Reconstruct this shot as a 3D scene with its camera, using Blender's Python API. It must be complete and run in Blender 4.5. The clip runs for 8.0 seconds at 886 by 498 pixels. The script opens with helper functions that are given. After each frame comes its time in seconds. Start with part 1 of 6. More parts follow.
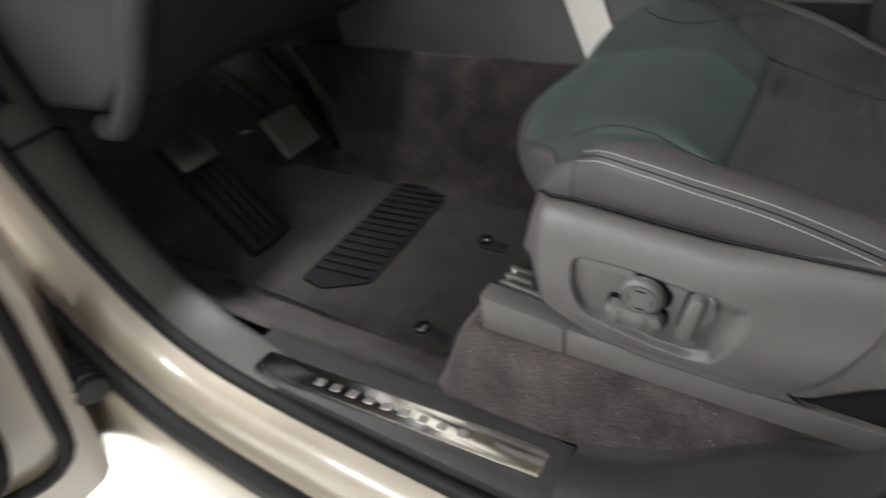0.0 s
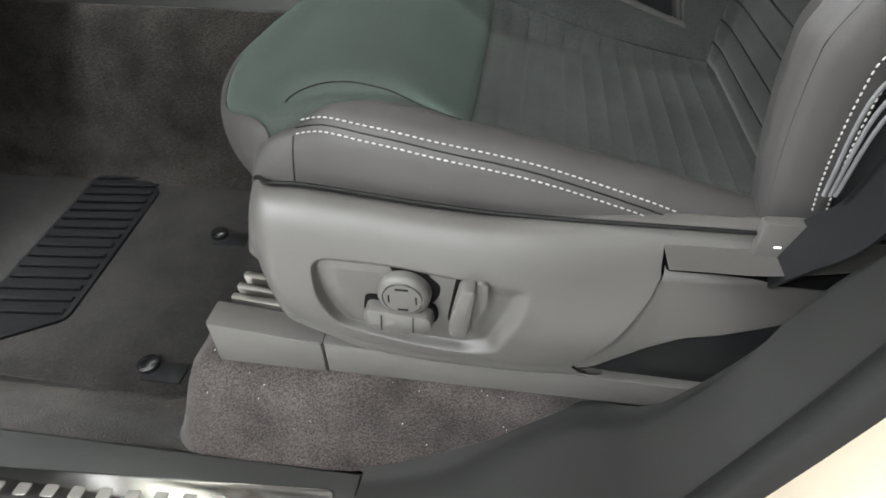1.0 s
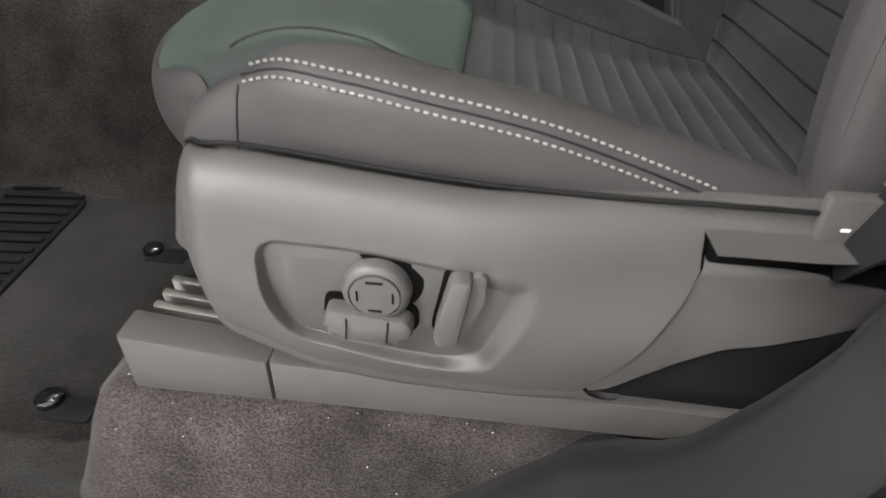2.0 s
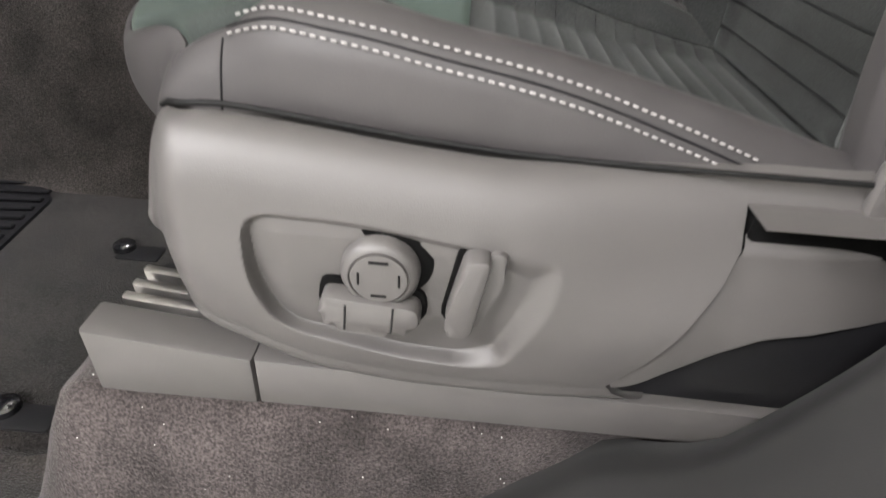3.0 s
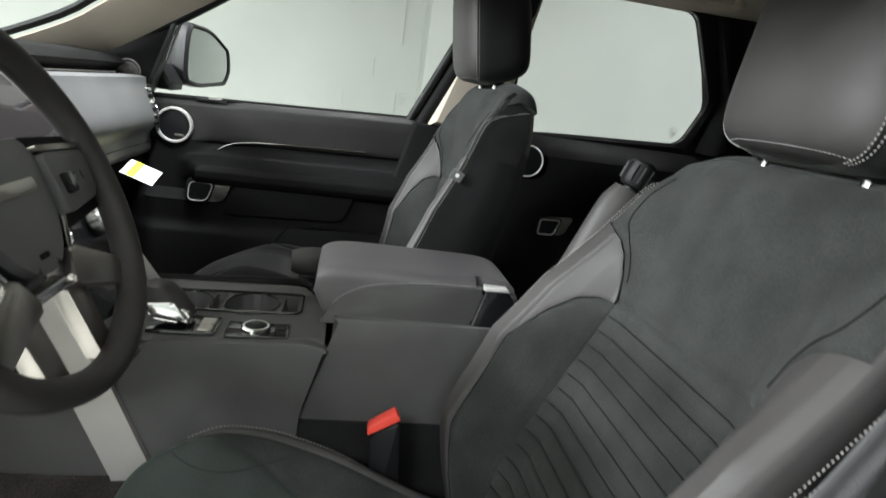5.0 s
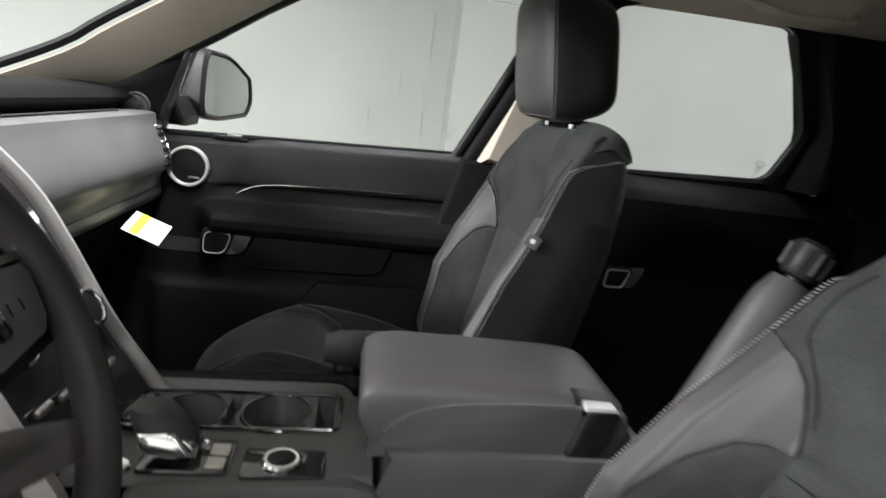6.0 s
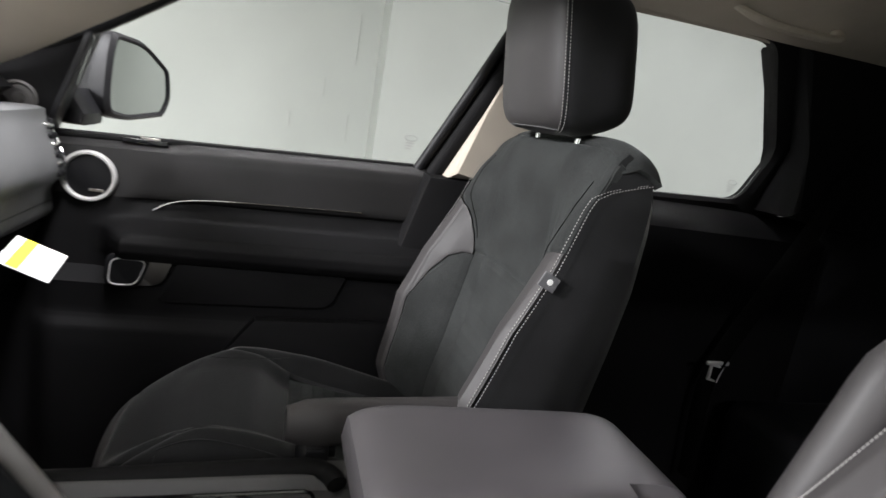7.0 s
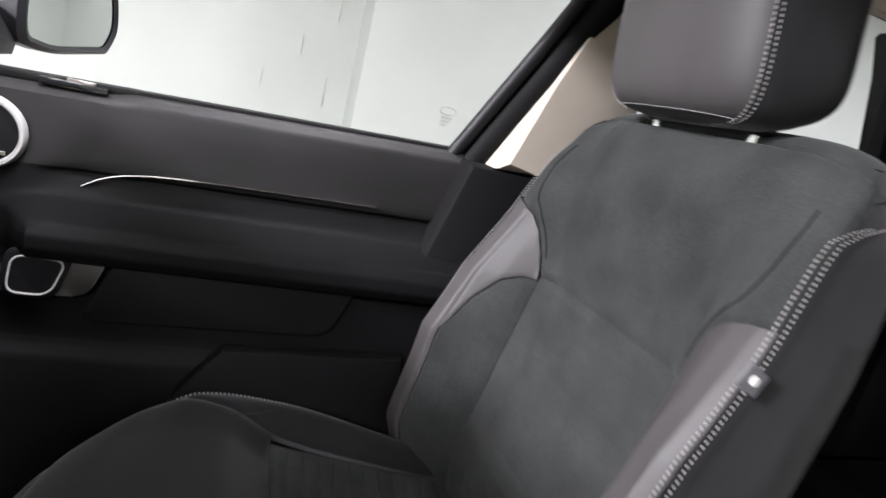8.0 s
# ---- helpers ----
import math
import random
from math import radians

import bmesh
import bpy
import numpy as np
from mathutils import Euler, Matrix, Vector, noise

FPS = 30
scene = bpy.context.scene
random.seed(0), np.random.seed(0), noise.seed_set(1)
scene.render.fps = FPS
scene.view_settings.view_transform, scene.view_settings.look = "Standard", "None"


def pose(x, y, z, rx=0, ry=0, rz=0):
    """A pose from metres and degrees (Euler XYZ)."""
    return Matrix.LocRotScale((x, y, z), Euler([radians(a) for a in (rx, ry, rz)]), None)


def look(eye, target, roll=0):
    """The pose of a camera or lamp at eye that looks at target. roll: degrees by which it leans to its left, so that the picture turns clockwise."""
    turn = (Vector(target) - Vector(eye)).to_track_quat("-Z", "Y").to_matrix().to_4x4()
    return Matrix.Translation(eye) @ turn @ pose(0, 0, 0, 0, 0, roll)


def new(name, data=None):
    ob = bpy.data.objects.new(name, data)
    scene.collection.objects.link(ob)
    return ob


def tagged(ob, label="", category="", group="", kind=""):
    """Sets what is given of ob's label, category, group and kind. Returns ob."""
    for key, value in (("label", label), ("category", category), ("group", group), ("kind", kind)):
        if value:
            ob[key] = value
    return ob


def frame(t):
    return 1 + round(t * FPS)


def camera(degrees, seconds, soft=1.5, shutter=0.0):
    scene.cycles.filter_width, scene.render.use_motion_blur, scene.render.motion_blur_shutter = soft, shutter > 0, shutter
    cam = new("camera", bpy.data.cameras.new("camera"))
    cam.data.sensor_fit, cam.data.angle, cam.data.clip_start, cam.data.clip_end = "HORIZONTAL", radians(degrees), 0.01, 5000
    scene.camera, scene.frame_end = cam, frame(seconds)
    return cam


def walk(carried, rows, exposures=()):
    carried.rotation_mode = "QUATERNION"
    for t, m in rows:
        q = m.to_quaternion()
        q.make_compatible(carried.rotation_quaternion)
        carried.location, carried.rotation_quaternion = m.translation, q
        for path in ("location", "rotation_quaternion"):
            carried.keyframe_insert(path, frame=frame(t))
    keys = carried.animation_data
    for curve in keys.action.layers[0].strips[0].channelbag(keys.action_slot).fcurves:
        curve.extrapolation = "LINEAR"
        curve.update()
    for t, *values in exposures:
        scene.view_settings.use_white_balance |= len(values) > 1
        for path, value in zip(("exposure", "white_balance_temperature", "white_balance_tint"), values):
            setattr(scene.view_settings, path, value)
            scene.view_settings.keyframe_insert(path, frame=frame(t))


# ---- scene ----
cam = camera(74.4, 8.0, shutter=0.45)
PATH = [
    (0, (0.366, -1.092, 1.196), (-0.601, 0.22, 0.037), -8.4),
    (0.5, (0.351, -0.993, 1.15), (-0.139, 0.433, -0.164), -4.2),
    (1, (0.346, -0.961, 1.135), (0.117, 0.528, -0.181), -1.2),
    (1.2, (0.344, -0.953, 1.135), (0.143, 0.544, -0.176), -0.9),
    (2.3, (0.314, -0.897, 0.998), (0.244, 0.735, -0.155), 3.6),
    (2.5, (0.311, -0.887, 0.984), (0.248, 0.743, -0.172), 3.6),
    (3, (0.304, -0.896, 1.002), (0.276, 0.746, -0.14), 4.3),
    (3.2, (0.299, -0.926, 1.048), (0.32, 0.766, -0.019), 4.9),
    (3.5, (0.304, -0.97, 1.136), (0.47, 0.802, 0.222), 6.5),
    (3.8, (0.3, -1.0, 1.225), (0.59, 0.823, 0.455), 8.7),
    (4, (0.305, -1.005, 1.287), (0.624, 0.84, 0.585), 9.5),
    (4.5, (0.32, -0.976, 1.391), (0.681, 0.902, 0.807), 8.3),
    (4.7, (0.323, -0.97, 1.427), (0.689, 0.919, 0.883), 8.3),
    (5.8, (0.304, -0.752, 1.496), (0.6, 1.167, 1.015), 7.9),
    (6, (0.277, -0.686, 1.502), (0.561, 1.236, 1.025), 7.6),
    (6.5, (0.209, -0.573, 1.509), (0.601, 1.336, 1.059), 8.0),
    (7, (0.205, -0.479, 1.488), (0.765, 1.395, 1.071), 9.4),
    (7.5, (0.158, -0.303, 1.455), (0.878, 1.507, 1.002), 11.6),
    (8, (0.167, -0.138, 1.455), (0.863, 1.678, 0.985), 14.2),
]
EXPOSURES = [(0.0, 1.0, 6400, 8), (0.5, 1.5, 6350, 6), (1.0, 1.65, 6300, 5), (2.5, 1.43, 6600, 13), (3.1, 1.95, 6550, 12), (3.5, 2.3, 6250, 6), (3.7, 2.15, 6200, 4), (4.0, 1.85, 6200, 3), (4.5, 1.1, 6250, 2), (5.8, 0.5, 6400, 9), (7.0, 0.52, 6400, 11), (8.0, 1.0, 6300, 16)]
walk(cam, [(t, look(eye, target, roll)) for t, eye, target, roll in PATH], EXPOSURES)

# ---- world, lights, exposure ----
world = bpy.data.worlds.new("world")
scene.world = world
world.use_nodes = True
world.node_tree.nodes["Background"].inputs[0].default_value = (0.9, 0.95, 1.0, 1)
world.node_tree.nodes["Background"].inputs[1].default_value = 0.15


# Area lamp added where needed; it stands for no known fixture.
def added_lamp(x, y, z, sx, sy, power):
    data = bpy.data.lights.new("added_light", "AREA")
    data.shape, data.size, data.size_y, data.energy = "RECTANGLE", sx, sy, power
    data.color = (0.99, 0.985, 1.0)
    ob = new("added_light", data)
    ob.matrix_world = pose(x, y, z)
    return ob


# Unseen ceiling positions, powers set to match brightness; the last lights the mirror's view.
for lx, ly, watts in ((-4.4, -0.5, 850), (-4.0, -1.6, 230), (-1.5, -3.0, 110), (1.0, -3.9, 50), (-4.2, 2.4, 4), (3.4, 3.2, 25), (6.0, 2.0, 110)):
    added_lamp(lx, ly, 3.28, 1.5, 0.35, watts)
# Added above the roof edge to brighten the dash pad.
added_lamp(0.22, 0.2, 3.28, 0.3, 1.5, 120)


# ---- materials ----
def material(name, color, rough=0.5, metal=0.0, sheen=0.0, grain=0.0, grain_size=400, spread=0.12, patch=9.0, spec=0.5, coat=0.0, sheen_tint=None, speck=0.0):
    """A surface with small grain relief and slow patches of lighter and darker tone."""
    m = bpy.data.materials.new(name)
    m.use_nodes = True
    nt = m.node_tree
    b = nt.nodes["Principled BSDF"]
    b.inputs["Roughness"].default_value = rough
    b.inputs["Metallic"].default_value = metal
    b.inputs["Specular IOR Level"].default_value = spec
    b.inputs["Coat Weight"].default_value = coat
    b.inputs["Sheen Weight"].default_value = sheen
    b.inputs["Sheen Roughness"].default_value = 0.4
    if sheen_tint:
        b.inputs["Sheen Tint"].default_value = (*sheen_tint, 1)
    co = nt.nodes.new("ShaderNodeTexCoord")
    big = nt.nodes.new("ShaderNodeTexNoise")
    big.inputs["Scale"].default_value, big.inputs["Detail"].default_value = patch, 6
    nt.links.new(co.outputs["Object"], big.inputs["Vector"])
    ramp = nt.nodes.new("ShaderNodeMapRange")
    ramp.inputs["From Min"].default_value, ramp.inputs["From Max"].default_value = 0.3, 0.7
    ramp.inputs["To Min"].default_value, ramp.inputs["To Max"].default_value = 1 - spread, 1 + spread
    nt.links.new(big.outputs["Fac"], ramp.inputs["Value"])
    mul = nt.nodes.new("ShaderNodeVectorMath")
    mul.operation = "SCALE"
    mul.inputs[0].default_value = color
    nt.links.new(ramp.outputs["Result"], mul.inputs["Scale"])
    if speck:
        dots = nt.nodes.new("ShaderNodeTexNoise")
        dots.inputs["Scale"].default_value, dots.inputs["Detail"].default_value = 520, 2
        nt.links.new(co.outputs["Object"], dots.inputs["Vector"])
        sp = nt.nodes.new("ShaderNodeMapRange")
        sp.inputs["From Min"].default_value, sp.inputs["From Max"].default_value = 0.35, 0.72
        sp.inputs["To Min"].default_value, sp.inputs["To Max"].default_value = 1 - speck, 1 + 2.2 * speck
        nt.links.new(dots.outputs["Fac"], sp.inputs["Value"])
        mul2 = nt.nodes.new("ShaderNodeVectorMath")
        mul2.operation = "SCALE"
        nt.links.new(mul.outputs["Vector"], mul2.inputs[0])
        nt.links.new(sp.outputs["Result"], mul2.inputs["Scale"])
        mul = mul2
    nt.links.new(mul.outputs["Vector"], b.inputs["Base Color"])
    rr = nt.nodes.new("ShaderNodeMapRange")
    rr.inputs["To Min"].default_value, rr.inputs["To Max"].default_value = max(0, rough - 0.07), min(1, rough + 0.07)
    nt.links.new(big.outputs["Fac"], rr.inputs["Value"])
    nt.links.new(rr.outputs["Result"], b.inputs["Roughness"])
    if grain:
        fine = nt.nodes.new("ShaderNodeTexNoise")
        fine.inputs["Scale"].default_value, fine.inputs["Detail"].default_value = grain_size, 3
        nt.links.new(co.outputs["Object"], fine.inputs["Vector"])
        bump = nt.nodes.new("ShaderNodeBump")
        bump.inputs["Strength"].default_value, bump.inputs["Distance"].default_value = grain, 0.002
        nt.links.new(fine.outputs["Fac"], bump.inputs["Height"])
        nt.links.new(bump.outputs["Normal"], b.inputs["Normal"])
    return m


LEATHER = material("leather", (0.040, 0.0372, 0.0372), 0.56, grain=0.06, grain_size=900, spec=0.36)
# Same suede as the insert, with green reflected light put into its colour.
LITSUEDE = material("lit_suede", (0.0225, 0.0280, 0.0253), 0.8, sheen=0.14, grain=0.2, grain_size=900, spread=0.25, patch=12, spec=0.3, sheen_tint=(0.74, 1.0, 0.87), speck=0.12)
SUEDE = material("suede", (0.0232, 0.0246, 0.0240), 0.9, sheen=0.10, grain=0.25, grain_size=900, spread=0.3, patch=16, spec=0.2, sheen_tint=(0.95, 1.0, 0.98), speck=0.16)
PLASTIC = material("soft_plastic", (0.062, 0.058, 0.056), 0.5, grain=0.1, grain_size=1400, spread=0.05)
BLACK = material("black_plastic", (0.007, 0.007, 0.008), 0.5, grain=0.1, grain_size=900, spread=0.1, spec=0.25)
# Near-black for gaps, and for shade painted round the seat switches.
VOID = material("gap_and_shade_black", (0.003, 0.003, 0.003), 0.9, spec=0.05)
PILLAR = material("pillar_plastic", (0.0195, 0.0195, 0.0192), 0.56, grain=0.1, grain_size=1300, spread=0.06, spec=0.35)
DARKTRIM = material("dark_trim", (0.0052, 0.0050, 0.0053), 0.66, grain=0.1, grain_size=900, spec=0.12)
DOORTOP = material("soft_door_pad", (0.0145, 0.0138, 0.0138), 0.58, grain=0.08, grain_size=1100, spec=0.28)
CONSOLE = material("console_plastic", (0.072, 0.071, 0.071), 0.55, grain=0.08, grain_size=1100, spec=0.35)
GLOSS = material("gloss_black", (0.008, 0.008, 0.009), 0.12, spread=0.05, coat=0.5)
RUBBER = material("rubber", (0.006, 0.006, 0.006), 0.65, grain=0.1, spec=0.2)
CHROME = material("chrome", (0.72, 0.72, 0.72), 0.16, metal=1.0, spread=0.05)
STEEL = material("bare_steel", (0.30, 0.29, 0.28), 0.4, metal=1.0, spread=0.2, patch=40)
PADGREY = material("grey_leather", (0.120, 0.121, 0.122), 0.5, grain=0.15, grain_size=700)
LIDGREY = material("armrest_leather", (0.066, 0.061, 0.065), 0.5, grain=0.05, grain_size=900)
# Mat copy of the one carpet, toned for the light it gets.
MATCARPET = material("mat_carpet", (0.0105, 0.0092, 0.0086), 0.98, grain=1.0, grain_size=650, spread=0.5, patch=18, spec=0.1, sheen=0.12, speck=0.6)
HEELRUBBER = material("heel_rubber", (0.0045, 0.0045, 0.0052), 0.6, grain=0.1, spec=0.12)
KICK = material("kick_plastic", (0.040, 0.0395, 0.0365), 0.55, grain=0.1, grain_size=1300, spread=0.06, spec=0.35)
SATIN = material("satin_metal", (0.50, 0.475, 0.45), 0.34, metal=1.0, spread=0.06, grain=0.05)
# Footwell and step copies of that carpet; their light differs in the tone.
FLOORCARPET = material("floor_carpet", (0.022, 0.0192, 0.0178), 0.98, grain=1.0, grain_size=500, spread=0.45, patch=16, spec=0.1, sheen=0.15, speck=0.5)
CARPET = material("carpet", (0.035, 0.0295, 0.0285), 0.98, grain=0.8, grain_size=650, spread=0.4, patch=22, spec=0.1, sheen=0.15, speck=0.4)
# Blades and chrome parts: reflected light is put into these pale base colours.
BLADE = material("blade_metal", (0.46, 0.445, 0.43), 0.36, metal=0.45, spread=0.05, grain=0.03)
SILVER = material("pale_silver", (0.60, 0.59, 0.58), 0.4, metal=0.35, spread=0.04)
# Black suede, also the shaded copy for the passenger's cushion.
DARKSUEDE = material("black_and_shaded_suede", (0.012, 0.012, 0.0125), 0.95, sheen=0.2, grain=0.25, grain_size=900, spread=0.2, patch=14, spec=0.15)
THREAD = material("thread", (0.29, 0.28, 0.27), 0.7, spread=0.04)
BEIGE = material("beige_cloth", (0.45, 0.40, 0.335), 0.85, grain=0.3, grain_size=900, spread=0.06, spec=0.2)
PAINT = material("body_paint", (0.235, 0.200, 0.158), 0.35, spread=0.05, coat=0.7)
RED = material("red_plastic", (0.75, 0.07, 0.05), 0.4, spread=0.04)
WALL = material("white_wall", (0.300, 0.317, 0.297), 0.85, grain=0.3, grain_size=60, spread=0.04, patch=1.5)
CONCRETE = material("floor_paint", (0.42, 0.41, 0.38), 0.6, grain=0.2, grain_size=40, spread=0.12, patch=3)
GLASS = material("window_glass", (1, 1, 1), 0.0, spread=0.0)
GLASS.node_tree.nodes["Principled BSDF"].inputs["Transmission Weight"].default_value = 1.0
GLASS.node_tree.nodes["Principled BSDF"].inputs["IOR"].default_value = 1.05
MIRROR = material("mirror_glass", (0.85, 0.87, 0.85), 0.02, metal=1.0, spread=0.0)
FAINT = material("faint_mark", (0.272, 0.288, 0.268), 0.85, spread=0.05)
PAPER = material("paper", (0.75, 0.75, 0.72), 0.7, spread=0.03)
YELLOW = material("yellow_print", (0.75, 0.70, 0.03), 0.6, spread=0.03)
GREYPRINT = material("grey_print", (0.25, 0.25, 0.25), 0.6, spread=0.03)
SCREEN = material("dark_screen", (0.02, 0.018, 0.02), 0.08, spread=0.02, coat=1.0)
WEB = material("belt_webbing", (0.105, 0.104, 0.110), 0.6, grain=0.6, grain_size=900, spread=0.08)
PLATE = material("polished_plate", (0.55, 0.53, 0.51), 0.16, metal=1.0, spread=0.08)
PEDAL = material("pedal_rubber", (0.10, 0.10, 0.085), 0.6, spread=0.1)
WHITE = material("white_paint", (0.8, 0.8, 0.78), 0.6, spread=0.03)


# ---- mesh helpers ----
def finish(name, bm, mat, smooth=True):
    bmesh.ops.recalc_face_normals(bm, faces=bm.faces[:])
    me = bpy.data.meshes.new(name)
    bm.to_mesh(me)
    bm.free()
    me.materials.append(mat)
    if smooth:
        me.shade_smooth()
        me.set_sharp_from_angle(angle=radians(38))
    return me


def part(name, bm, mat, parent, label="", smooth=True):
    """One mesh object under a thing or a part."""
    ob = new(name, finish(name, bm, mat, smooth))
    ob.parent = parent
    if parent:
        ob.matrix_parent_inverse = parent.matrix_world.inverted()
    if label:
        tagged(ob, label)
    return ob


def thing(name, label, category, at=(0, 0, 0), group="", kind=""):
    ob = new(name)
    ob.empty_display_size = 0.05
    ob.matrix_world = pose(*at)
    bpy.context.view_layer.update()
    return tagged(ob, label, category, group, kind)


def solid(name, bm, mat, label, category, kind="", smooth=True):
    """A thing that is one mesh."""
    return tagged(new(name, finish(name, bm, mat, smooth)), label, category, kind=kind)


def curve(points, n):
    """Points evenly along a smooth line through the given ones."""
    p = np.array(points, float)
    e = np.vstack([2 * p[0] - p[1], p, 2 * p[-1] - p[-2]])
    out = []
    for i in range(len(p) - 1):
        a, b, c, d = e[i], e[i + 1], e[i + 2], e[i + 3]
        for t in np.linspace(0, 1, 24, endpoint=False):
            out.append(0.5 * (2 * b + (c - a) * t + (2 * a - 5 * b + 4 * c - d) * t * t + (3 * b - a - 3 * c + d) * t ** 3))
    out = np.array(out + [p[-1]])
    far = np.r_[0, np.cumsum(np.linalg.norm(np.diff(out, axis=0), axis=1))]
    return np.stack([np.interp(np.linspace(0, far[-1], n), far, out[:, k]) for k in range(out.shape[1])], 1)


def eased(knots, values, spread=0.06):
    """A smooth line through about the given values: straight pieces with their corners rounded."""
    lo, hi = knots[0], knots[-1]
    s = np.linspace(lo, hi, 401)
    v = np.interp(s, knots, values)
    k = max(1, int(400 * spread))
    for _ in range(2):
        e = np.r_[2 * v[0] - v[k:0:-1], v, 2 * v[-1] - v[-2:-k - 2:-1]]
        v = np.convolve(e, np.ones(2 * k + 1) / (2 * k + 1), "valid")
    return lambda t: np.interp(t, s, v)


def grid(bm, pts, close_u=False, close_v=False):
    """Faces over an array of points (nu, nv, 3)."""
    nu, nv = pts.shape[:2]
    vs = [[bm.verts.new(pts[i, j]) for j in range(nv)] for i in range(nu)]
    for i in range(nu if close_u else nu - 1):
        for j in range(nv if close_v else nv - 1):
            bm.faces.new((vs[i][j], vs[(i + 1) % nu][j], vs[(i + 1) % nu][(j + 1) % nv], vs[i][(j + 1) % nv]))
    return vs


def pad(func, u0, u1, w0, w1, nu=30, nv=24, sink=0.006, soft=0.012, thick=0.02, flutes=(0, 0.0, 0), out=(0, 0, 1)):
    """A padded panel on the surface func(u, w): its rim sinks into the seams, and it has a back. w0 and w1 may be functions of u.
    flutes: (count, depth, axis) of sewn channels."""
    us = np.linspace(u0, u1, nu)
    P = np.zeros((nu, nv, 3))
    for i, u in enumerate(us):
        a = w0(u) if callable(w0) else w0
        b = w1(u) if callable(w1) else w1
        for j, w in enumerate(np.linspace(a, b, nv)):
            P[i, j] = func(u, w)
    du = np.gradient(P, axis=0)
    dv = np.gradient(P, axis=1)
    N = np.cross(du, dv)
    N /= np.linalg.norm(N, axis=2, keepdims=True) + 1e-9
    lu = np.linalg.norm(np.diff(P, axis=0), axis=2).cumsum(0)
    lv = np.linalg.norm(np.diff(P, axis=1), axis=2).cumsum(1)
    su = np.vstack([np.zeros((1, nv)), lu])
    sv = np.hstack([np.zeros((nu, 1)), lv])
    edge = np.minimum(np.minimum(su, su[-1:] - su), np.minimum(sv, sv[:, -1:] - sv))
    k = np.clip(1 - edge / soft, 0, 1) ** 2
    off = sink * k
    count, deep, axis = flutes
    if count:
        q = np.linspace(0, 1, nu)[:, None] * np.ones((1, nv)) if axis == 0 else np.ones((nu, 1)) * np.linspace(0, 1, nv)
        off = off + deep * (1 - np.abs(np.sin(np.pi * count * q)) ** 0.5) * np.clip(edge / 0.01, 0, 1)
    sign = 1 if (N.mean((0, 1)) @ np.array(out)) > 0 else -1
    Q = P - sign * N * off[..., None]
    B = P - sign * N * thick
    bm = bmesh.new()
    a, b = grid(bm, Q), grid(bm, B)
    rim = [(i, 0) for i in range(nu)] + [(nu - 1, j) for j in range(1, nv)] + [(i, nv - 1) for i in range(nu - 2, -1, -1)] + [(0, j) for j in range(nv - 2, 0, -1)]
    for n in range(len(rim)):
        (i, j), (k2, l) = rim[n], rim[(n + 1) % len(rim)]
        bm.faces.new((a[i][j], a[k2][l], b[k2][l], b[i][j]))
    return bm



def block(bm, lo, hi, bevel=0.004, segments=2):
    """A box with rounded edges, added to bm."""
    vs = [bm.verts.new((x, y, z)) for x in (lo[0], hi[0]) for y in (lo[1], hi[1]) for z in (lo[2], hi[2])]
    fs = [bm.faces.new([vs[i] for i in f]) for f in ((0, 1, 3, 2), (4, 6, 7, 5), (0, 4, 5, 1), (2, 3, 7, 6), (0, 2, 6, 4), (1, 5, 7, 3))]
    if bevel:
        es = list({e for f in fs for e in f.edges})
        bmesh.ops.bevel(bm, geom=es, offset=bevel, segments=segments, profile=0.5, affect="EDGES", clamp_overlap=True)
    return bm


def prism(bm, outline, axis, lo, hi, bevel=0.003, segments=2):
    """An outline extruded along x, y or z, with rounded rims. The outline's two numbers are the other two axes in order."""
    order = {"x": lambda a, b, c: (c, a, b), "y": lambda a, b, c: (a, c, b), "z": lambda a, b, c: (a, b, c)}[axis]
    low = [bm.verts.new(order(a, b, lo)) for a, b in outline]
    top = [bm.verts.new(order(a, b, hi)) for a, b in outline]
    f1, f2 = bm.faces.new(low), bm.faces.new(top)
    n = len(outline)
    for i in range(n):
        bm.faces.new((low[i], low[(i + 1) % n], top[(i + 1) % n], top[i]))
    if bevel:
        es = list({e for f in (f1, f2) for e in f.edges})
        bmesh.ops.bevel(bm, geom=es, offset=bevel, segments=segments, profile=0.5, affect="EDGES", clamp_overlap=True)
    return bm


def rounded(points, radius, n=5):
    """The outline with its corners rounded."""
    out, m = [], len(points)
    for i in range(m):
        a, b, c = (Vector(points[(i + k) % m]).to_2d() for k in (-1, 0, 1))
        r = min(radius, (a - b).length * 0.45, (c - b).length * 0.45)
        s, e = b + (a - b).normalized() * r, b + (c - b).normalized() * r
        for t in np.linspace(0, 1, n):
            out.append(tuple((1 - t) ** 2 * s + 2 * t * (1 - t) * b + t * t * e))
    return out


